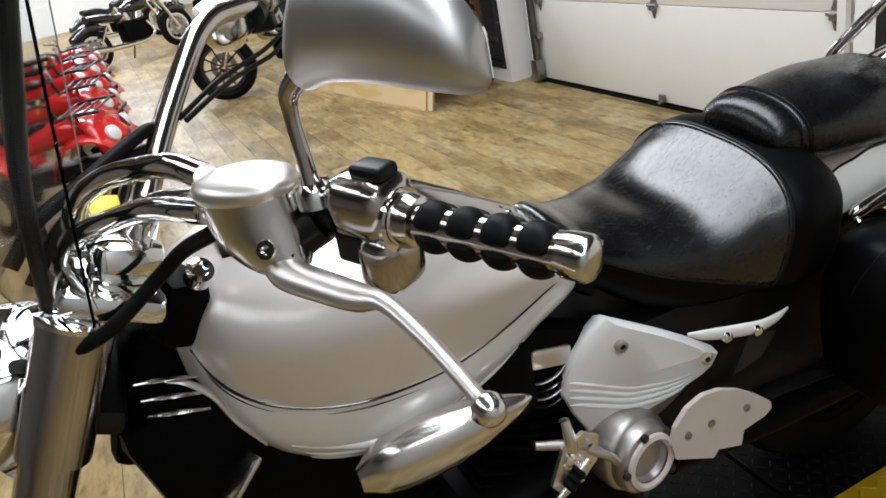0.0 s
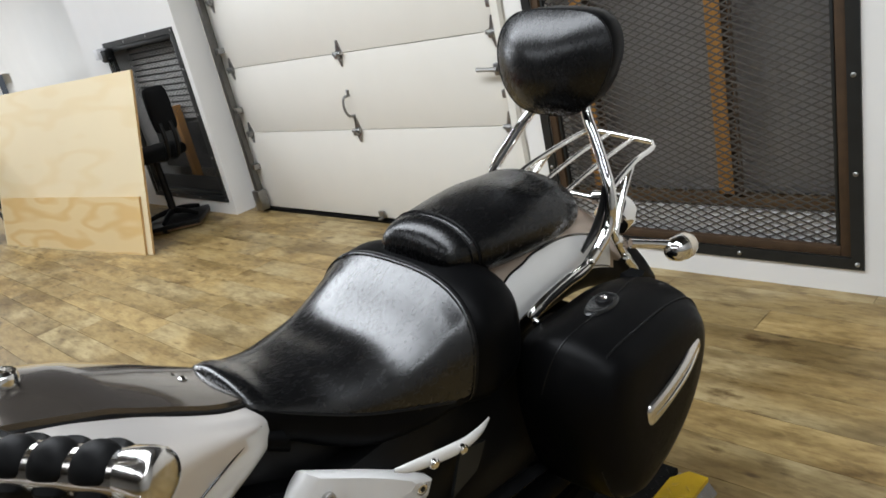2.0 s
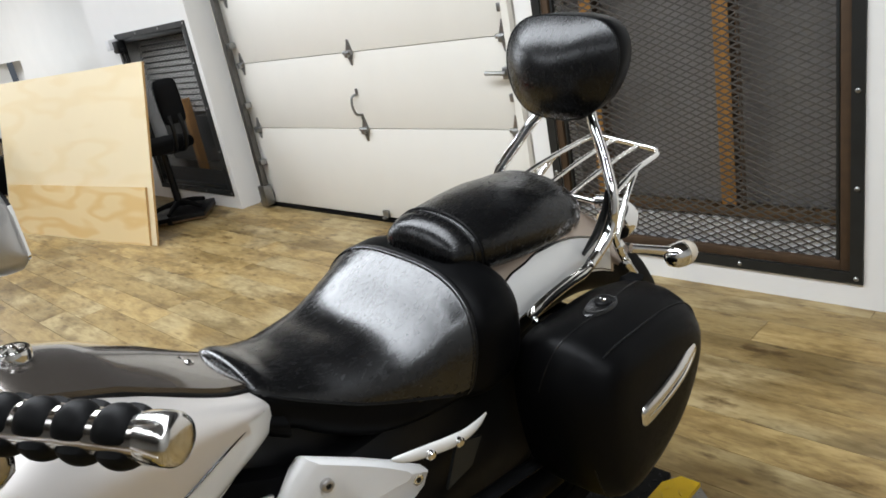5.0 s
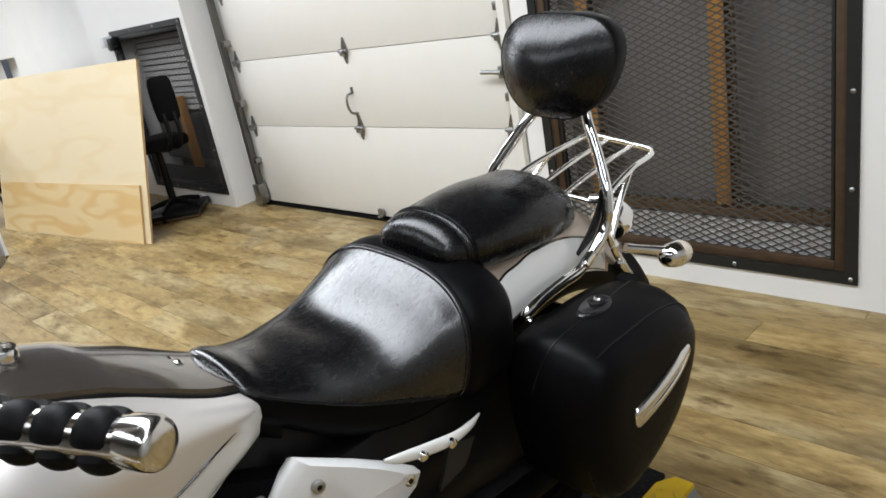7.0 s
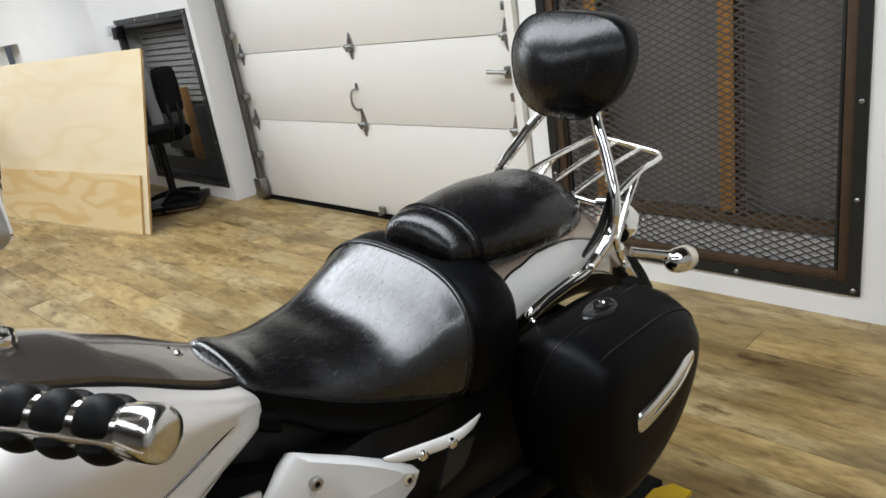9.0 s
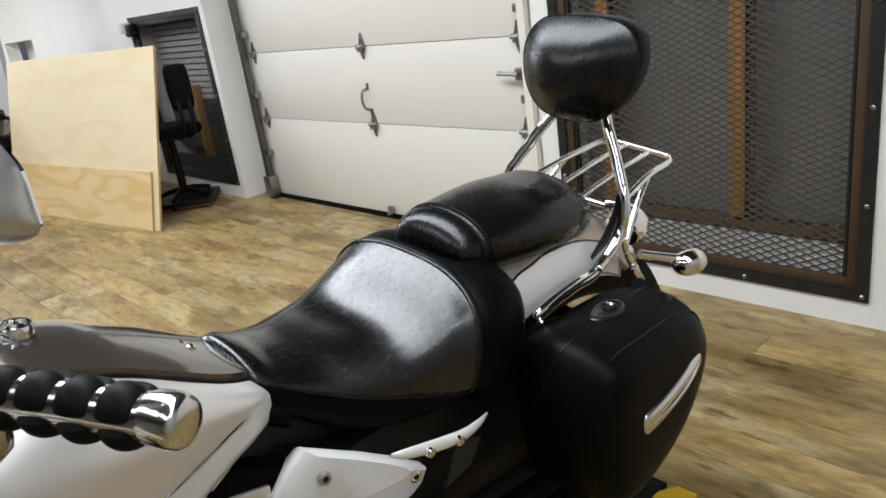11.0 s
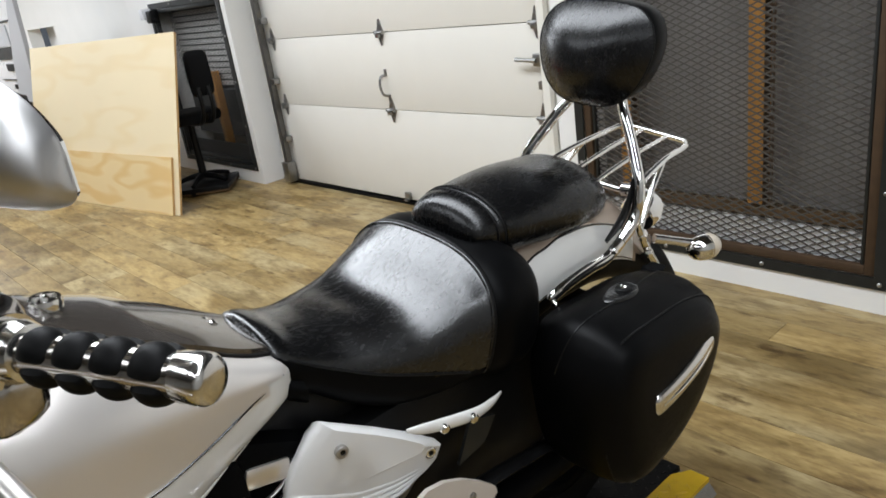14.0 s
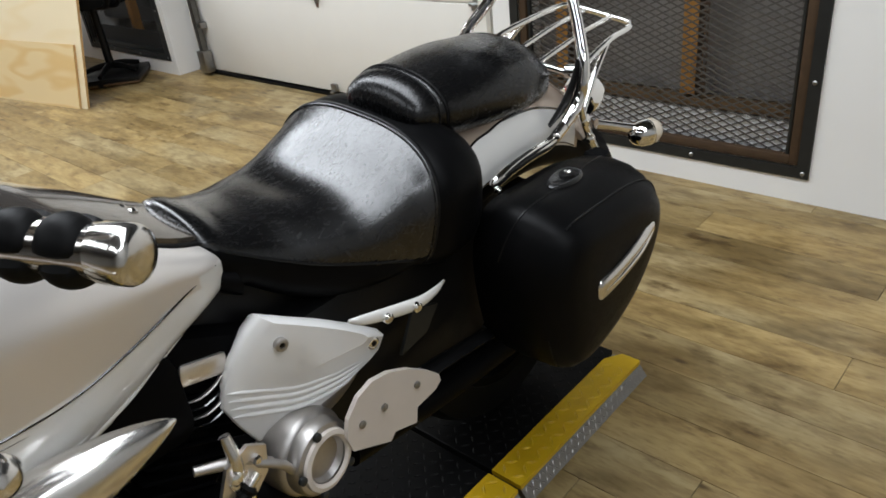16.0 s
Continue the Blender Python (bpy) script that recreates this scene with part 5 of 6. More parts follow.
def controls(s):
    m = (lambda *p: Vector(p)) if s > 0 else (lambda *p: Vector(across(p)) + Vector((0, 0.115, 0.010)))
    a, b = m(1.425, 0.831, 1.1355), m(1.553, 0.899, 1.1238)
    d = (b - a).normalized()
    grip = part("grip", lathe([(-0.016, 0.013), (-0.016, 0.0215), (-0.008, 0.0225), (0.0, 0.020), (0.002, 0.0155), (0.123, 0.0156), (0.126, 0.0168), (0.137, 0.0172), (0.143, 0.0168), (0.1465, 0.0150), (0.1480, 0.0115), (0.1488, 0.006), (0.149, 0.0)], a, d, 28, caps=False), GRIPMETAL, bar, "chrome grip with black rubber pads")
    side = d.cross(Vector((0, 0, 1))).normalized()
    up = side.cross(d)
    for k in range(4):
        p0 = 0.004 + k * 0.0300
        for j in range(3):
            a0 = j / 3 * math.tau + radians(4)
            rs = []
            for i in range(9):
                e = i / 8
                bul = 0.0153 + 0.0066 * math.sin(e * math.pi) ** 0.6
                row = []
                for q in range(13):
                    f = q / 12
                    rad = 0.0147 + (bul - 0.0147) * math.sin(f * math.pi) ** 0.25
                    ang = a0 + (0.5 + (f - 0.5) * (0.78 + 0.15 * math.sin(e * math.pi) ** 0.5)) * math.tau / 3
                    row.append(a + d * (p0 + 0.0258 * e) + side * rad * math.cos(ang) + up * rad * math.sin(ang))
                rs.append(row)
            part("rubber_pad", rings(rs, caps=False, closed=False), RUBBER, grip, "black rubber pad")
    # switch housing
    c = m(1.386, 0.810, 1.138)
    fr = Matrix((d, side, up)).transposed().to_4x4()
    def put(at, size, bev, material, name, label="", rot=(0, 0, 0), seg=3):
        bm = box((0, 0, 0), size, bev, rot, seg=seg)
        bmesh.ops.transform(bm, matrix=Matrix.Translation(c + d * at[0] + side * at[1] + up * at[2]) @ fr, verts=bm.verts)
        return part(name, bm, material, bar, label)
    put((-0.006, 0, 0.010), (0.066, 0.058, 0.054), 0.019, DARKCHROME, "switch_housing", "chrome switch housing")
    put((0.008, 0, -0.036), (0.044, 0.054, 0.058), 0.018, DARKCHROME, "switch_housing", "chrome lower switch housing")
    put((-0.020, -0.002, -0.026), (0.032, 0.046, 0.030), 0.006, BLACK, "housing_joint", "black joint and buttons")
    put((0.004, 0.0, 0.040), (0.034, 0.026, 0.012), 0.005, BLACK, "rocker_switch", "black rocker switch")
    part("housing_seam", lathe([(0.024, 0.0), (0.024, 0.0265), (0.0275, 0.0265), (0.0275, 0.0)], c, d, 28, caps=False), CHROME, bar, "chrome housing edge")
    put((-0.026, -0.026, -0.024), (0.012, 0.012, 0.012), 0.004, BLACK, "signal_switch", "black signal switch")
    # clamp, reservoir, lever
    c0 = m(1.345, 0.786, 1.140)
    part("perch_clamp", lathe([(-0.016, 0.022), (0.016, 0.022)], c0, d, 20), BLACK, bar, "black perch clamp")
    rs = []
    for q in spline([(1.340, 0.736, 1.098, 0.014, 0.012), (1.330, 0.732, 1.106, 0.034, 0.024), (1.314, 0.728, 1.126, 0.047, 0.034), (1.306, 0.726, 1.150, 0.050, 0.037), (1.304, 0.726, 1.168, 0.050, 0.038)], 5):
        rs.append([m(q[0] + q[3] * math.cos(k / 28 * math.tau) * 0.86 - q[4] * math.sin(k / 28 * math.tau) * 0.45, q[1] + q[3] * math.cos(k / 28 * math.tau) * 0.48 + q[4] * math.sin(k / 28 * math.tau) * 0.88, q[2]) for k in range(28)])
    res = part("reservoir", rings(rs), ALU, bar, "polished aluminium fluid reservoir")
    rs = []
    for z, k1 in ((1.166, 1.02), (1.169, 1.05), (1.174, 1.05), (1.178, 1.0), (1.182, 0.80), (1.184, 0.4)):
        rs.append([m(1.304 + (0.050 * math.cos(k / 32 * math.tau) * 0.86 - 0.038 * math.sin(k / 32 * math.tau) * 0.45) * k1, 0.726 + (0.050 * math.cos(k / 32 * math.tau) * 0.48 + 0.038 * math.sin(k / 32 * math.tau) * 0.88) * k1, z) for k in range(32)])
    part("lid", rings(rs), SATIN, res, "polished domed lid")
    part("perch_arm", tube([m(1.345, 0.772, 1.132), m(1.338, 0.752, 1.122), m(1.345, 0.735, 1.112)], [0.018, 0.018, 0.016], 12, 6), BLACK, bar, "black perch arm")
    part("pivot_bolt", lathe([(0, 0.008), (0.004, 0.008), (0.004, 0.004), (0.001, 0.0035), (0.001, 0.0)], m(1.352, 0.722, 1.127), (s * 0.75, -0.5, 0.45), 16), CHROME, res)
    pts = [(1.335, 0.728, 1.108, 0.013), (1.365, 0.732, 1.105, 0.0160), (1.405, 0.748, 1.104, 0.0155), (1.445, 0.766, 1.103, 0.0130), (1.470, 0.776, 1.106, 0.0082), (1.510, 0.785, 1.095, 0.0070), (1.545, 0.792, 1.080, 0.0062), (1.570, 0.796, 1.068, 0.0056)]
    lev = part("lever", tube([m(*p[:3]) for p in pts], [p[3] for p in pts], 16, 6, flat=0.72), SATIN, bar, "polished aluminium lever")
    part("lever_ball", lathe([(-0.0118, 0.0), (-0.0105, 0.0053), (-0.007, 0.0095), (0, 0.0118), (0.007, 0.0095), (0.0105, 0.0053), (0.0118, 0.0)], m(1.575, 0.797, 1.066), (1, 0, 0), 20, caps=False), ALU, lev)
    # mirror
    part("mirror_base", lathe([(0, 0.016), (0.014, 0.015), (0.020, 0.010)], m(1.350, 0.772, 1.150), (0, 0, 1), 18), CHROME, bar, "chrome mirror base")
    mir = part("mirror", tube([m(1.350, 0.772, 1.165), m(1.349, 0.772, 1.19), m(1.349, 0.772, 1.225), m(1.352, 0.775, 1.245), m(1.372, 0.789, 1.262), m(1.385, 0.798, 1.270)], [0.0085, 0.0075, 0.0065, 0.0085, 0.010, 0.009], 14, 8), DARKCHROME, bar, "chrome rear-view mirror on a bent stem")
    ax = (m(1.510, 0.869, 1.27) - m(1.362, 0.782, 1.27))
    nr = Vector((-ax.y, ax.x, 0)).normalized()
    if nr.y < 0:
        nr = -nr
    rs, rim, gl = [], [], []
    for q in spline([(0.0, 1.270, 0.008, 0.008), (0.06, 1.276, 0.026, 0.018), (0.22, 1.296, 0.042, 0.029), (0.45, 1.299, 0.047, 0.034), (0.70, 1.291, 0.045, 0.033), (0.88, 1.279, 0.036, 0.028), (0.97, 1.270, 0.024, 0.020), (1.0, 1.266, 0.012, 0.010)], 5):
        p = m(1.362, 0.782, 1.27) + ax * q[0]
        row = []
        for k in range(28):
            an = k / 28 * math.tau
            off = math.cos(an)
            off = off * 0.05 if off > 0 else off
            row.append(p + nr * (q[3] * off) + Vector((0, 0, q[1] - 1.276 + 0.94 * q[2] * math.sin(an))))
        rs.append(row)
        for lst, k1, dd in ((gl, 0.88, 0.001), (rim, 0.96, -0.002)):
            lst.append([p + nr * (q[3] * 0.05 + dd + e) + Vector((0, 0, q[1] - 1.276 + 0.94 * q[2] * k1 * w)) for e, w in ((0, -1), (0, 1), (0.003, 1), (0.003, -1))])
    part("shell", rings(rs), SHELLCHROME, mir, "chrome teardrop mirror shell")
    part("rim", rings(rim), SHELLCHROME, mir, "chrome mirror rim", smooth=30)
    part("mirror_glass", rings(gl[2:-2]), GLASS, mir, "mirror glass", smooth=30)


controls(1)
controls(-1)

# rear turn signals
for s in (1, -1):
    m = (lambda *p: Vector(p)) if s > 0 else (lambda *p: Vector(flip(p)) + Vector((0, -0.03, -0.06)))
    sg = part("turn_signal", lathe([(-0.036, 0.0), (-0.034, 0.010), (-0.026, 0.021), (-0.010, 0.028), (0.008, 0.030), (0.010, 0.030)], m(1.180, 2.150, 0.695), (s * 0.35, 0.94, 0), 28, caps=False), CHROME, bike, "chrome bullet turn signal")
    part("lens", lathe([(0.006, 0.0300), (0.022, 0.0285), (0.036, 0.021), (0.044, 0.010), (0.046, 0.0)], m(1.180, 2.150, 0.695), (s * 0.35, 0.94, 0), 28, caps=False), CREAM, sg, "cream lens")
    part("stalk", tube([m(1.115, 2.065, 0.735), m(1.14, 2.10, 0.722), m(1.17, 2.142, 0.705)], [0.011, 0.010, 0.012], 12, 6), CHROME, sg)
part("tail_light", lathe([(-0.05, 0.02), (-0.03, 0.045), (0.0, 0.05), (0.02, 0.045), (0.03, 0.0)], (CX, 2.24, 0.73), (0, 1, 0.3), 28), CHROME, bike, "chrome tail light")

# ---- wheel platform ----
lift = thing("wheel_platform", (CX, 1.1, 0), "low black tread-plate platform with yellow painted edges under the motorcycle", "platform")


def tread(x0, x1, y0, y1, z, step, size, height, face="z", xw=0.0):
    """Raised lozenge lugs of tread plate, alternately turned, on a flat top or on a side face."""
    vs, fs = [], []
    nu, nv = max(1, int((x1 - x0) / step)), max(1, int((y1 - y0) / step))
    for i in range(nu):
        for j in range(nv):
            cu, cv = x0 + (i + 0.5) * (x1 - x0) / nu, y0 + (j + 0.5) * (y1 - y0) / nv
            a = radians(45 if (i + j) % 2 else -45)
            c, s = math.cos(a), math.sin(a)
            base = len(vs)
            for p, q, h in ((-size, 0, 0), (0, -size * 0.28, 0), (size, 0, 0), (0, size * 0.28, 0), (-size * 0.5, 0, height), (size * 0.5, 0, height)):
                u, v = cu + p * c - q * s, cv + p * s + q * c
                vs.append((u, v, z + h) if face == "z" else (xw + h, v, u))
            fs += [tuple(base + k for k in f) for f in ((0, 1, 4), (1, 5, 4), (1, 2, 5), (2, 3, 5), (3, 4, 5), (3, 0, 4))]
    me = bpy.data.meshes.new("tread_lugs")
    me.from_pydata(vs, [], fs)
    bm = bmesh.new()
    bm.from_mesh(me)
    bpy.data.meshes.remove(me)
    bmesh.ops.recalc_face_normals(bm, faces=bm.faces)
    return bm


for y0, y1 in ((-0.45, 1.650), (1.662, 2.192)):
    deck = part("deck_plate", span((0.60, y0, 0.0), (1.084, y1, PLAT - 0.001), 0.002), TREADBLACK, lift, "black painted tread plate", smooth=0)
    tagged(part("raised_tread", tread(0.62, 1.08, max(y0, 0.2) + 0.01, y1 - 0.01, PLAT - 0.001, 0.026, 0.011, 0.0018), TREADBLACK, deck, smooth=0), kind="stuff")
    for xa, xb in ((1.084, 1.166), (0.52, 0.60)):
        cut = 0.045 if y1 > 2 and xa > 1 else 0.0
        e = part("edge_strip", rings([[Vector((x, y, z)) for x, y in ((xa, y0), (xb, y0), (xb, y1), (xa + (0.03 if cut else 0.0), y1), (xa, y1 - cut))] for z in (PLAT - 0.012, PLAT)]), YELLOW, lift, "yellow painted tread plate edge", smooth=0)
        if xa > 1:
            tagged(part("raised_tread", tread(xa + 0.004, xb - 0.003, y0 + 0.005, y1 - (0.05 if y1 > 2 else 0.005), PLAT, 0.026, 0.0155, 0.0036), YELLOW, e, smooth=0), kind="stuff")
            k = part("kick_plate", rings([[Vector((x, y, z)) for x, z in ((xa + 0.002, 0), (xb + 0.021, 0), (xb - 0.001, PLAT - 0.0125), (xa + 0.002, PLAT - 0.0125))] for y in (y0, y1)]), TREADALU, lift, "bare aluminium sloping side plate", smooth=0)
            lugs = tread(0.001, PLAT - 0.013, y0 + 0.005, y1 - 0.005, 0, 0.013, 0.0065, 0.0016, "x", xb - 0.001)
            for v in lugs.verts:
                v.co.x += (PLAT - 0.0125 - v.co.z) * 0.75
            tagged(part("raised_tread", lugs, TREADALU, k, smooth=0), kind="stuff")
        else:
            part("kick_plate", span((xa, y0, 0.0), (xb, y1, PLAT - 0.012)), TREADALU, lift, "bare aluminium side plate", smooth=0)

# ---- display stand down the hall ----
stand = thing("display_stand", (-7.6, 3.02, 0), "white display stand with dark picture panels by the hall wall", "display stand")
part("side_panel", rings([[Vector((x, y, z)) for x, z in ((-7.06, 1.83), (-6.92, 1.82), (-7.05, 1.20), (-7.18, 0.70), (-7.36, 0.0), (-8.25, 0.0), (-7.85, 0.76), (-7.71, 1.06), (-7.37, 1.48))] for y in (2.985, 3.03)]), STANDGREY, stand, "pale grey slanting side panel", smooth=0)
part("back_board", rings([[Vector((x, y, z)) for x, z in ((-7.07, 1.82), (-8.6, 1.82), (-9.3, 0.0), (-8.2, 0.0))] for y in (3.034, 3.06)]), WHITEPL, stand, "white back board", smooth=0)
for (x0, x1, z0, z1), dark in (((-8.4, -7.52, 1.483, 1.505), True), ((-8.5, -7.70, 1.08, 1.215), True), ((-8.4, -7.74, 1.225, 1.46), False), ((-8.23, -7.80, 0.945, 1.028), True), ((-8.6, -7.85, 0.838, 0.850), True), ((-8.14, -7.97, 0.735, 0.79), True)):
    part("picture_panel", span((x0, 3.018, z0), (x1, 3.033, z1), 0.002), BLACK if dark else STANDGREY, stand, "black picture panel" if dark else "grey picture panel", smooth=0)

# ---- office chair behind the plywood ----
chair = thing("office_chair", (-3.56, 3.08, 0), "black fabric office swivel chair behind the leaning plywood", "chair")
rs = []
for z, w, t in ((0.735, 0.10, 0.012), (0.75, 0.125, 0.026), (0.80, 0.133, 0.032), (0.92, 0.136, 0.034), (1.02, 0.13, 0.030), (1.05, 0.11, 0.02), (1.06, 0.07, 0.008)):
    rs.append([Vector((-3.30 + t * math.copysign(abs(math.cos(a)) ** 0.5, math.cos(a)) - 0.02 * (z - 0.9), 3.13 + 0.66 * w * math.copysign(abs(math.sin(a)) ** 0.5, math.sin(a)), z)) for a in [k / 28 * math.tau for k in range(28)]])
part("backrest", rings(rs), FABRIC, chair, "padded black backrest")
for dy in (-0.02, 0.06):
    part("back_bar", tube([(-3.275, 3.10 + dy, 0.80), (-3.26, 3.10 + dy, 0.70), (-3.28, 3.10 + dy, 0.60), (-3.35, 3.10 + dy, 0.535), (-3.53, 3.10 + dy, 0.52)], 0.016, 10, 6), BLACK, chair, "black bent bar")
rs = []
for z, k in ((0.53, 0.80), (0.54, 0.96), (0.57, 1.0), (0.60, 0.97), (0.615, 0.85), (0.617, 0.4)):
    rs.append([Vector((-3.58 + 0.23 * k * math.copysign(abs(math.cos(a)) ** 0.6, math.cos(a)), 3.09 + 0.22 * k * math.copysign(abs(math.sin(a)) ** 0.6, math.sin(a)), z)) for a in [q / 32 * math.tau for q in range(32)]])
part("seat", rings(rs), FABRIC, chair, "padded black seat")
part("gas_post", tube([(-3.58, 3.09, 0.53), (-3.58, 3.09, 0.10)], [0.024, 0.03], 16), BLACK, chair)
for k in range(5):
    a = k / 5 * math.tau + 0.4
    e = (-3.58 + 0.22 * math.cos(a), 3.09 + 0.22 * math.sin(a), 0.075)
    leg = part("leg", tube([(-3.58, 3.09, 0.115), ((-3.58 + e[0]) / 2, (3.09 + e[1]) / 2, 0.105), e], [0.026, 0.02, 0.016], 10, 5), BLACK, chair)
    part("caster", lathe([(-0.02, 0.02), (-0.018, 0.027), (0.018, 0.027), (0.02, 0.02)], (e[0], e[1], 0.028), (math.sin(a), -math.cos(a), 0), 16), BLACK, leg)
# The board is enlarged and black to deepen the shade behind the plywood.
mat_ob = solid("timber_offcut", box((-3.60, 3.02, 0.045), (0.60, 0.42, 0.035), 0.004, (0, 0, 50)), BLACK, "flat board behind the plywood, enlarged and blackened for the shade there", "board")
part("board_edge", box((-3.60, 3.02, 0.022), (0.60, 0.42, 0.010), 0.001, (0, 0, 50)), RAILWOOD, mat_ob, "brown board edge")
part("bearer", box((-3.62, 3.02, 0.0085), (0.40, 0.06, 0.017), 0.001, (0, 0, 50)), BLACK, mat_ob)

# ---- emergency light by the far mesh window ----
lamp = thing("emergency_light", (-4.44, WY, 1.30), "small dark wall light with a clear cover beside the mesh window", "wall light")
part("body", box((-4.36, WY - 0.035, 1.32), (0.09, 0.07, 0.10), 0.008), BLACK, lamp, "dark housing")
part("cover", box((-4.455, WY - 0.05, 1.345), (0.075, 0.08, 0.085), 0.006), WHITEPL, lamp, "pale clear plastic cover")
part("bracket", tube([(-4.32, WY - 0.005, 1.30), (-4.32, WY - 0.05, 1.295), (-4.42, WY - 0.06, 1.29)], 0.010, 8), BLACK, lamp)

# ---- red quad bikes in a row ----
def quad_bike(at):
    ox, oy = at
    q = thing("quad_bike", (ox, oy, 0), "red and white plastic quad bike with black racks and knobbly tyres", "quad bike", group="row of quad bikes")
    def P(x, y, z):
        return (ox + x, oy + y, z)
    for sx in (-1, 1):
        for sy in (-1, 1):
            c = P(sx * 0.36, sy * 0.50, 0.24)
            t = part("tyre", lathe([(-0.10, 0.13), (-0.11, 0.17), (-0.095, 0.215), (0, 0.23), (0.095, 0.215), (0.11, 0.17), (0.10, 0.13)], c, (1, 0, 0), 28), RUBBER, q, "knobbly black tyre")
            part("hub", lathe([(-0.112, 0.05), (-0.112, 0.12), (0.112, 0.12), (0.112, 0.05)], c, (1, 0, 0), 18), ALU, t)
            for k in range(14):
                a = k / 14 * math.tau
                part("knob", box((c[0] + (0.045 if k % 2 else -0.045), c[1] + 0.232 * math.cos(a), c[2] + 0.232 * math.sin(a)), (0.07, 0.03, 0.045), 0.004, (math.degrees(a), 0, 0), seg=1), RUBBER, t)
    for sy in (-1, 1):
        for sx in (-1, 1):
            rs = []
            for k in range(9):
                a = radians(15 + 150 * k / 8)
                y, z = sy * 0.50 + 0.34 * math.cos(a), 0.30 + 0.36 * math.sin(a)
                rs.append([Vector(P(sx * u, y, z + dz)) for u, dz in ((0.14, 0.02), (0.34, 0.03), (0.47, 0.0), (0.47, -0.02), (0.34, 0.01), (0.14, 0.0))])
            part("mudguard", rings(rs), RED, q, "glossy red mudguard")
    rs = [[Vector(P(w * math.copysign(abs(math.cos(a)) ** 0.7, math.cos(a)), y, z + h * math.sin(a))) for a in [k / 20 * math.tau for k in range(20)]] for y, z, w, h in ((-0.72, 0.62, 0.10, 0.05), (-0.45, 0.66, 0.17, 0.09), (-0.05, 0.66, 0.13, 0.10), (0.20, 0.70, 0.15, 0.12), (0.48, 0.70, 0.20, 0.12), (0.70, 0.62, 0.18, 0.10), (0.80, 0.55, 0.10, 0.06))]
    part("body", rings(rs), RED, q, "red plastic body")
    rs = [[Vector(P(w * math.copysign(abs(math.cos(a)) ** 0.6, math.cos(a)), y, z + h * math.sin(a))) for a in [k / 20 * math.tau for k in range(20)]] for y, z, w, h in ((-0.62, 0.76, 0.10, 0.03), (-0.40, 0.77, 0.16, 0.05), (-0.10, 0.76, 0.13, 0.05), (0.14, 0.79, 0.08, 0.03))]
    part("seat", rings(rs), FABRIC, q, "black seat")
    rs = [[Vector(P(w * math.copysign(abs(math.cos(a)) ** 0.6, math.cos(a)), y + 0.10 * math.sin(a), z)) for a in [k / 24 * math.tau for k in range(24)]] for z, w, y in ((0.36, 0.30, 0.66), (0.44, 0.38, 0.68), (0.58, 0.42, 0.66), (0.70, 0.38, 0.60), (0.78, 0.28, 0.52), (0.82, 0.16, 0.46))]
    part("front_fairing", rings(rs), RED, q, "glossy red front fairing")
    for sx in (-1, 1):
        part("headlight", lathe([(0, 0.075), (0.03, 0.07), (0.05, 0.04), (0.055, 0)], P(sx * 0.25, 0.735, 0.63), (sx * 0.45, 0.8, 0.4), 20), WHITEPL, q, "white oval headlight")
    for y0 in (0.36, 0.46, 0.56, 0.66):
        part("rack_tube", tube([P(-0.34, y0, 0.85), P(0, y0 + 0.01, 0.855), P(0.34, y0, 0.85)], 0.012, 8), BLACK, q, "black rack tube")
    for sx in (-0.34, 0.34):
        part("rack_rail", tube([P(sx, 0.30, 0.84), P(sx, 0.50, 0.862), P(sx, 0.72, 0.85)], 0.014, 8), BLACK, q, "black rack rail")
        part("rack_leg", tube([P(sx * 0.8, 0.50, 0.85), P(sx * 0.7, 0.50, 0.70)], 0.012, 8), BLACK, q)
    part("handlebar", tube([P(-0.38, 0.10, 1.02), P(-0.16, 0.18, 0.98), P(0, 0.20, 0.94), P(0.16, 0.18, 0.98), P(0.38, 0.10, 1.02)], 0.013, 10), BLACK, q)
    for sx in (-1, 1):
        part("grip", tube([P(sx * 0.27, 0.14, 1.005), P(sx * 0.40, 0.095, 1.022)], 0.019, 12), STEEL, q, "grey rubber grip")
    part("steering_stem", tube([P(0, 0.20, 0.95), P(0, 0.30, 0.60)], 0.02, 10), BLACK, q)
    part("tag", box(P(0.12, 0.16, 0.97), (0.09, 0.01, 0.12), 0.002, (-20, 0, 10)), YELPL, q, "yellow paper tag")
    part("sticker", box(P(0.16, 0.50, 0.805), (0.10, 0.12, 0.004), 0.001, (-4, 12, 0)), WHITEPL, q, "white label")
    part("bumper", tube([P(-0.24, 0.74, 0.40), P(-0.22, 0.84, 0.52), P(0.22, 0.84, 0.52), P(0.24, 0.74, 0.40)], 0.014, 8), BLACK, q, "black bumper")
    part("chassis", box(P(0, 0, 0.34), (0.26, 1.10, 0.16), 0.03), BLACK, q, "black chassis")
    for sy in (-0.5, 0.5):
        part("axle", tube([P(-0.30, sy, 0.25), P(0.30, sy, 0.25)], 0.02, 8), BLACK, q)
    return q


Q0 = (-3.42, 0.04)
first = quad_bike(Q0)
first.scale = (0.72, 0.72, 0.72)
first.rotation_euler = (0, 0, radians(-14))
for k in range(1, 5):
    copy_thing(first, pose(Q0[0] - 1.3 * k, Q0[1] - 0.02 * k, 0, 0, 0, (-10, -17, -12, -9)[k - 1]))

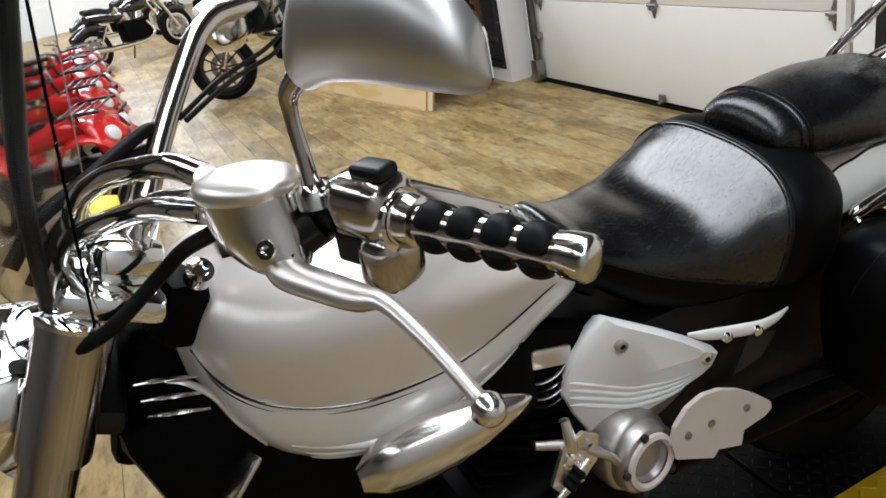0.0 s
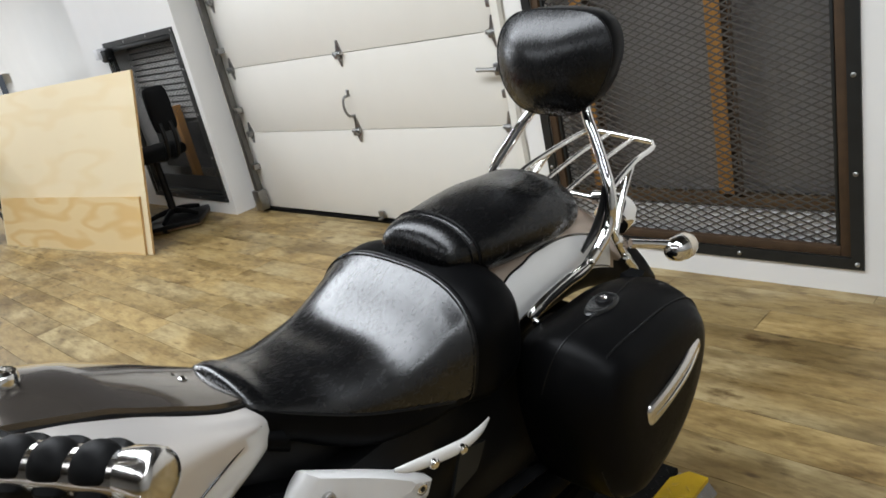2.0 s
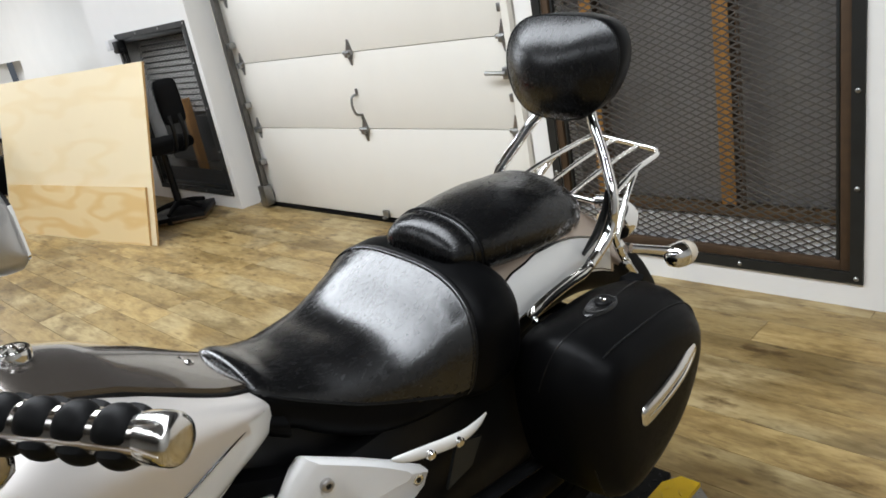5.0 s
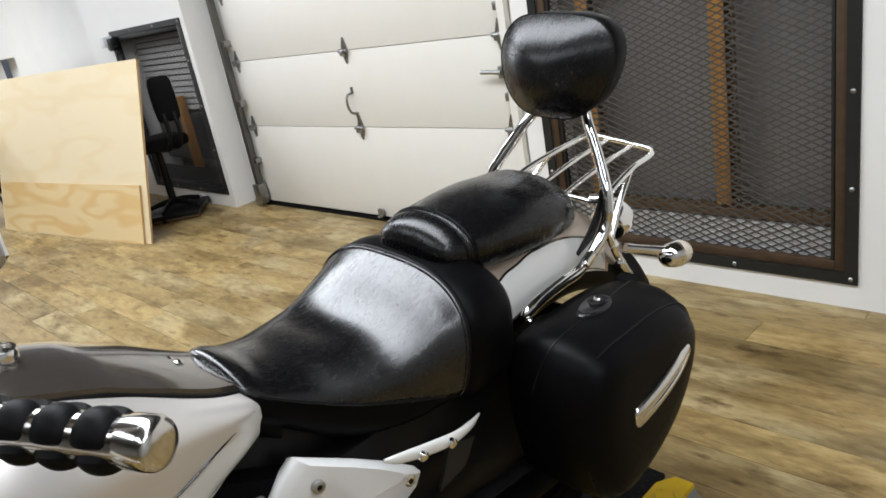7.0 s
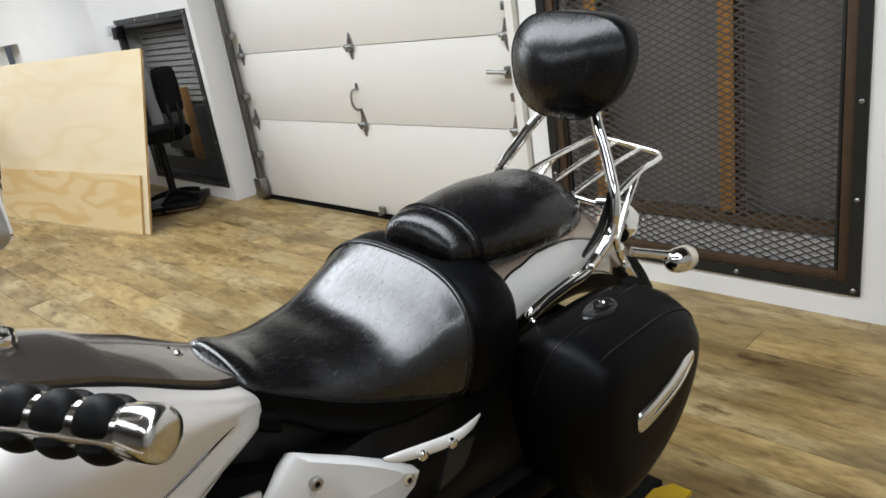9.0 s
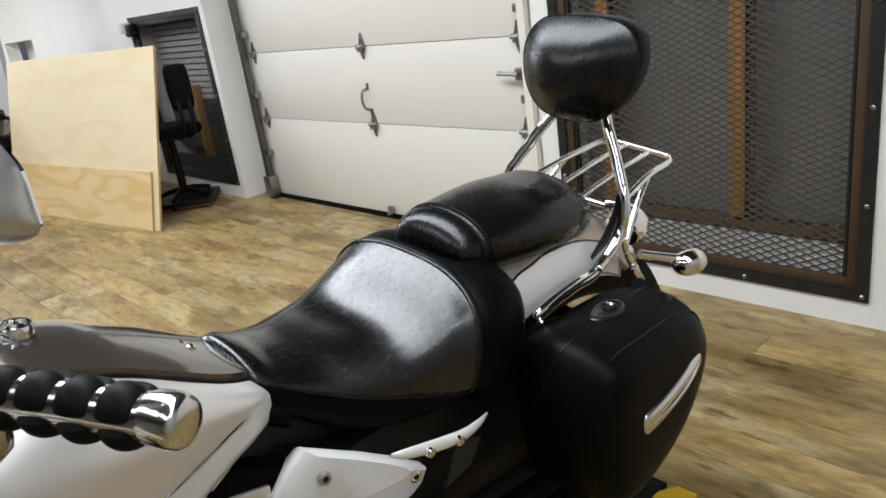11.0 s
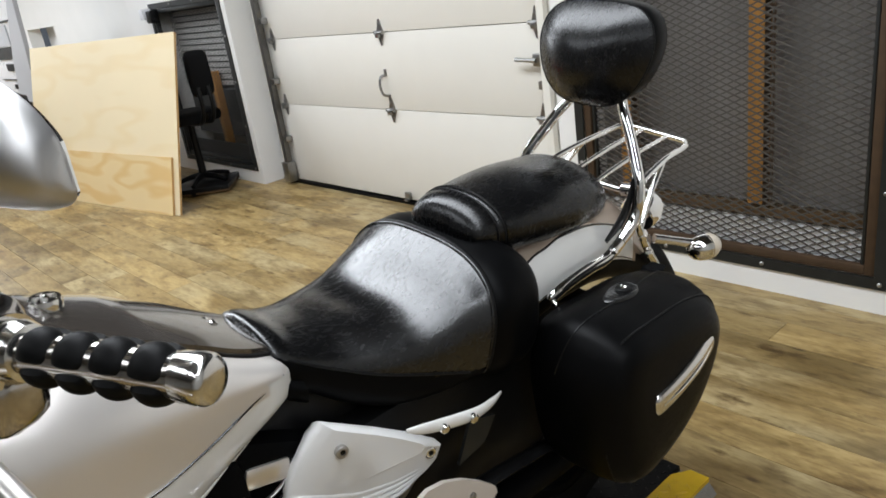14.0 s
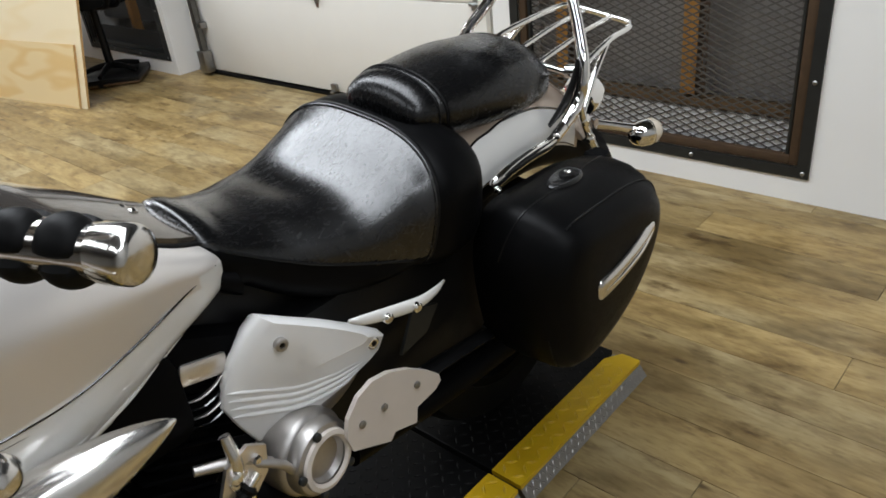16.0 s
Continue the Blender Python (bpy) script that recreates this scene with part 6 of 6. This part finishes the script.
# ---- parked motorcycles further off ----
def parked_bike(at, yaw, paint, label, metal=None):
    ox, oy = at
    b = thing("parked_motorcycle", (ox, oy, 0), label, "motorcycle", group="parked motorcycles")
    def P(x, y, z):
        return (ox + x, oy + y, z)
    for y, r in ((0.78, 0.32), (-0.78, 0.31)):
        t = part("tyre", lathe([(-0.05, r - 0.10), (-0.06, r - 0.06), (-0.035, r - 0.01), (0, r), (0.035, r - 0.01), (0.06, r - 0.06), (0.05, r - 0.10), (-0.05, r - 0.10)], P(0, y, r), (1, 0, 0), 36, caps=False), RUBBER, b, "black tyre")
        part("rim", lathe([(-0.045, r - 0.10), (-0.045, r - 0.13), (0.045, r - 0.13), (0.045, r - 0.10), (-0.045, r - 0.10)], P(0, y, r), (1, 0, 0), 32, caps=False), metal or ALU, t)
        part("hub", lathe([(-0.06, 0.04), (0.06, 0.04)], P(0, y, r), (1, 0, 0), 14), metal or ALU, t)
        for k in range(10):
            a = k / 10 * math.tau
            part("spoke", tube([P(0, y, r), P(0, y + (r - 0.12) * math.cos(a), r + (r - 0.12) * math.sin(a))], 0.009, 6), metal or ALU, t)
        part("brake_disc", lathe([(0.055, 0.13), (0.06, 0.13), (0.06, 0.07), (0.055, 0.07), (0.055, 0.13)], P(0, y, r), (1, 0, 0), 24, caps=False), STEEL, t)
    for sx in (-0.09, 0.09):
        part("fork_leg", tube([P(sx, 0.78, 0.32), P(sx, 0.46, 0.98)], [0.028, 0.024], 12), CHROME, b)
        part("shock", tube([P(sx * 1.3, -0.70, 0.36), P(sx * 1.3, -0.50, 0.62)], 0.026, 10), CHROME, b)
    part("tank", loft([(oy + 0.36, 0.05, 0.88, 0.82, 0.78), (oy + 0.26, 0.13, 0.92, 0.82, 0.72), (oy + 0.05, 0.14, 0.91, 0.81, 0.71), (oy - 0.12, 0.08, 0.83, 0.78, 0.73)], ox, 5, n=24), paint, b, "glossy tank")
    part("seat", loft([(oy - 0.10, 0.06, 0.78, 0.75, 0.70), (oy - 0.25, 0.14, 0.74, 0.70, 0.64), (oy - 0.45, 0.14, 0.80, 0.72, 0.65), (oy - 0.75, 0.10, 0.82, 0.77, 0.72)], ox, 5, n=24), LEATHER, b, "black seat")
    part("engine", box(P(0, 0.02, 0.45), (0.30, 0.50, 0.34), 0.06), ENGINE, b, "black engine")
    for sy in (-0.12, 0.16):
        cy = part("cylinder", tube([P(0, sy * 0.4, 0.50), P(0, sy, 0.74)], [0.085, 0.08], 16), ALU, b, "finned cylinder")
    part("exhaust", tube([P(0.14, 0.18, 0.55), P(0.18, 0.24, 0.36), P(0.17, 0.0, 0.26), P(0.17, -0.5, 0.27), P(0.17, -0.95, 0.32)], [0.022, 0.024, 0.028, 0.042, 0.042], 14), CHROME, b, "chrome exhaust")
    part("front_fender", loft([(oy + 0.48, 0.04, 0.58, 0.54, 0.50), (oy + 0.66, 0.065, 0.68, 0.62, 0.56), (oy + 0.82, 0.065, 0.69, 0.63, 0.57), (oy + 1.0, 0.05, 0.62, 0.58, 0.54)], ox, 4, n=20), paint, b)
    part("rear_fender", loft([(oy - 0.45, 0.06, 0.60, 0.56, 0.52), (oy - 0.65, 0.085, 0.70, 0.64, 0.57), (oy - 0.85, 0.085, 0.70, 0.63, 0.56), (oy - 1.08, 0.07, 0.58, 0.52, 0.47)], ox, 4, n=20), paint, b)
    part("headlight", lathe([(-0.10, 0.02), (-0.05, 0.08), (0.02, 0.095), (0.03, 0.085), (0.03, 0)], P(0, 0.56, 0.86), (0, 1, 0), 24), CHROME, b)
    part("handlebar", tube([P(-0.42, 0.22, 1.05), P(-0.22, 0.34, 1.08), P(0, 0.42, 1.0), P(0.22, 0.34, 1.08), P(0.42, 0.22, 1.05)], 0.013, 10), CHROME, b)
    for sx in (-1, 1):
        part("grip", tube([P(sx * 0.32, 0.28, 1.065), P(sx * 0.44, 0.21, 1.047)], 0.019, 10), RUBBER, b)
    part("side_stand", tube([P(-0.10, 0.0, 0.28), P(-0.20, -0.05, 0.01)], 0.012, 8), BLACK, b)
    b.rotation_euler = (0, 0, radians(yaw))
    return b


parked_bike((-5.50, 2.37), 168, BLACKGLOSS, "black parked motorcycle with dark cast wheels", DARKSTEEL)
parked_bike((-11.6, 1.15), 28, BLACKGLOSS, "black parked cruiser with much chrome")
parked_bike((-12.9, 2.6), 150, BLACKGLOSS, "black parked cruiser with spoked wheels")
parked_bike((-14.6, 1.1), 30, BLACKGLOSS, "black parked cruiser with a chrome engine")

# ---- floor planks ----
PW, PL = 0.152, 1.22
floor = tagged(new("floor"), "worn pale oak-look plank floor", "floor", kind="structure")
floor.location = (-1.6, 1.0, 0)


def plank_mesh(length, name="plank"):
    me = bpy.data.meshes.new(name)
    a, b, c = length / 2 - 0.0008, PW / 2 - 0.0008, 0.0004
    vs = [(-a, -b, -0.011), (a, -b, -0.011), (a, b, -0.011), (-a, b, -0.011), (-a, -b, -c), (a, -b, -c), (a, b, -c), (-a, b, -c), (-a + c, -b + c, 0), (a - c, -b + c, 0), (a - c, b - c, 0), (-a + c, b - c, 0)]
    fs = [(8, 9, 10, 11)] + [(i, (i + 1) % 4, 4 + (i + 1) % 4, 4 + i) for i in range(4)] + [(4 + i, 4 + (i + 1) % 4, 8 + (i + 1) % 4, 8 + i) for i in range(4)]
    me.from_pydata(vs, [], fs)
    me.materials.append(FLOOR)
    return me


FULL = plank_mesh(PL)
rng = random.Random(7)
X0, X1, Y0 = -6.6, 3.4, -1.10
y = Y0
while y < 3.5:
    x = X0 - rng.random() * PL
    while x < X1:
        a, b = max(x, X0), min(x + PL, X1)
        if b - a > 0.05:
            ob = new("plank", FULL if b - a > PL - 0.001 else plank_mesh(b - a))
            ob.parent = floor
            ob.location = ((a + b) / 2 + 1.6, y + PW / 2 - 1.0, 0)
        x += PL
    y += PW
vs, fs = [], []


def far_planks(x0, x1, y0, y1):
    yy = y0
    while yy < y1:
        x = x0 - rng.random() * PL
        while x < x1:
            a, b, c, d = max(x, x0) + 0.001, min(x + PL, x1) - 0.001, yy + 0.001, min(yy + PW, y1) - 0.001
            if b > a:
                k = len(vs)
                vs.extend([(a, c, 0), (b, c, 0), (b, d, 0), (a, d, 0), (a, c, -0.011), (b, c, -0.011), (b, d, -0.011), (a, d, -0.011)])
                fs.extend([(k, k + 1, k + 2, k + 3), (k + 4, k + 5, k + 1, k), (k + 5, k + 6, k + 2, k + 1), (k + 6, k + 7, k + 3, k + 2), (k + 7, k + 4, k, k + 3)])
            x += PL
        yy += PW


far_planks(-24, X0, -6.7, 4.3)
far_planks(X0, 6.0, -6.7, Y0)
far_planks(X1, 6.0, Y0, 3.37)
me = bpy.data.meshes.new("far_planks")
me.from_pydata([(a + 1.6, b - 1.0, c) for a, b, c in vs], [], fs)
me.materials.append(FLOOR)
rest = tagged(new("far_planks", me), kind="stuff")
rest.parent = floor
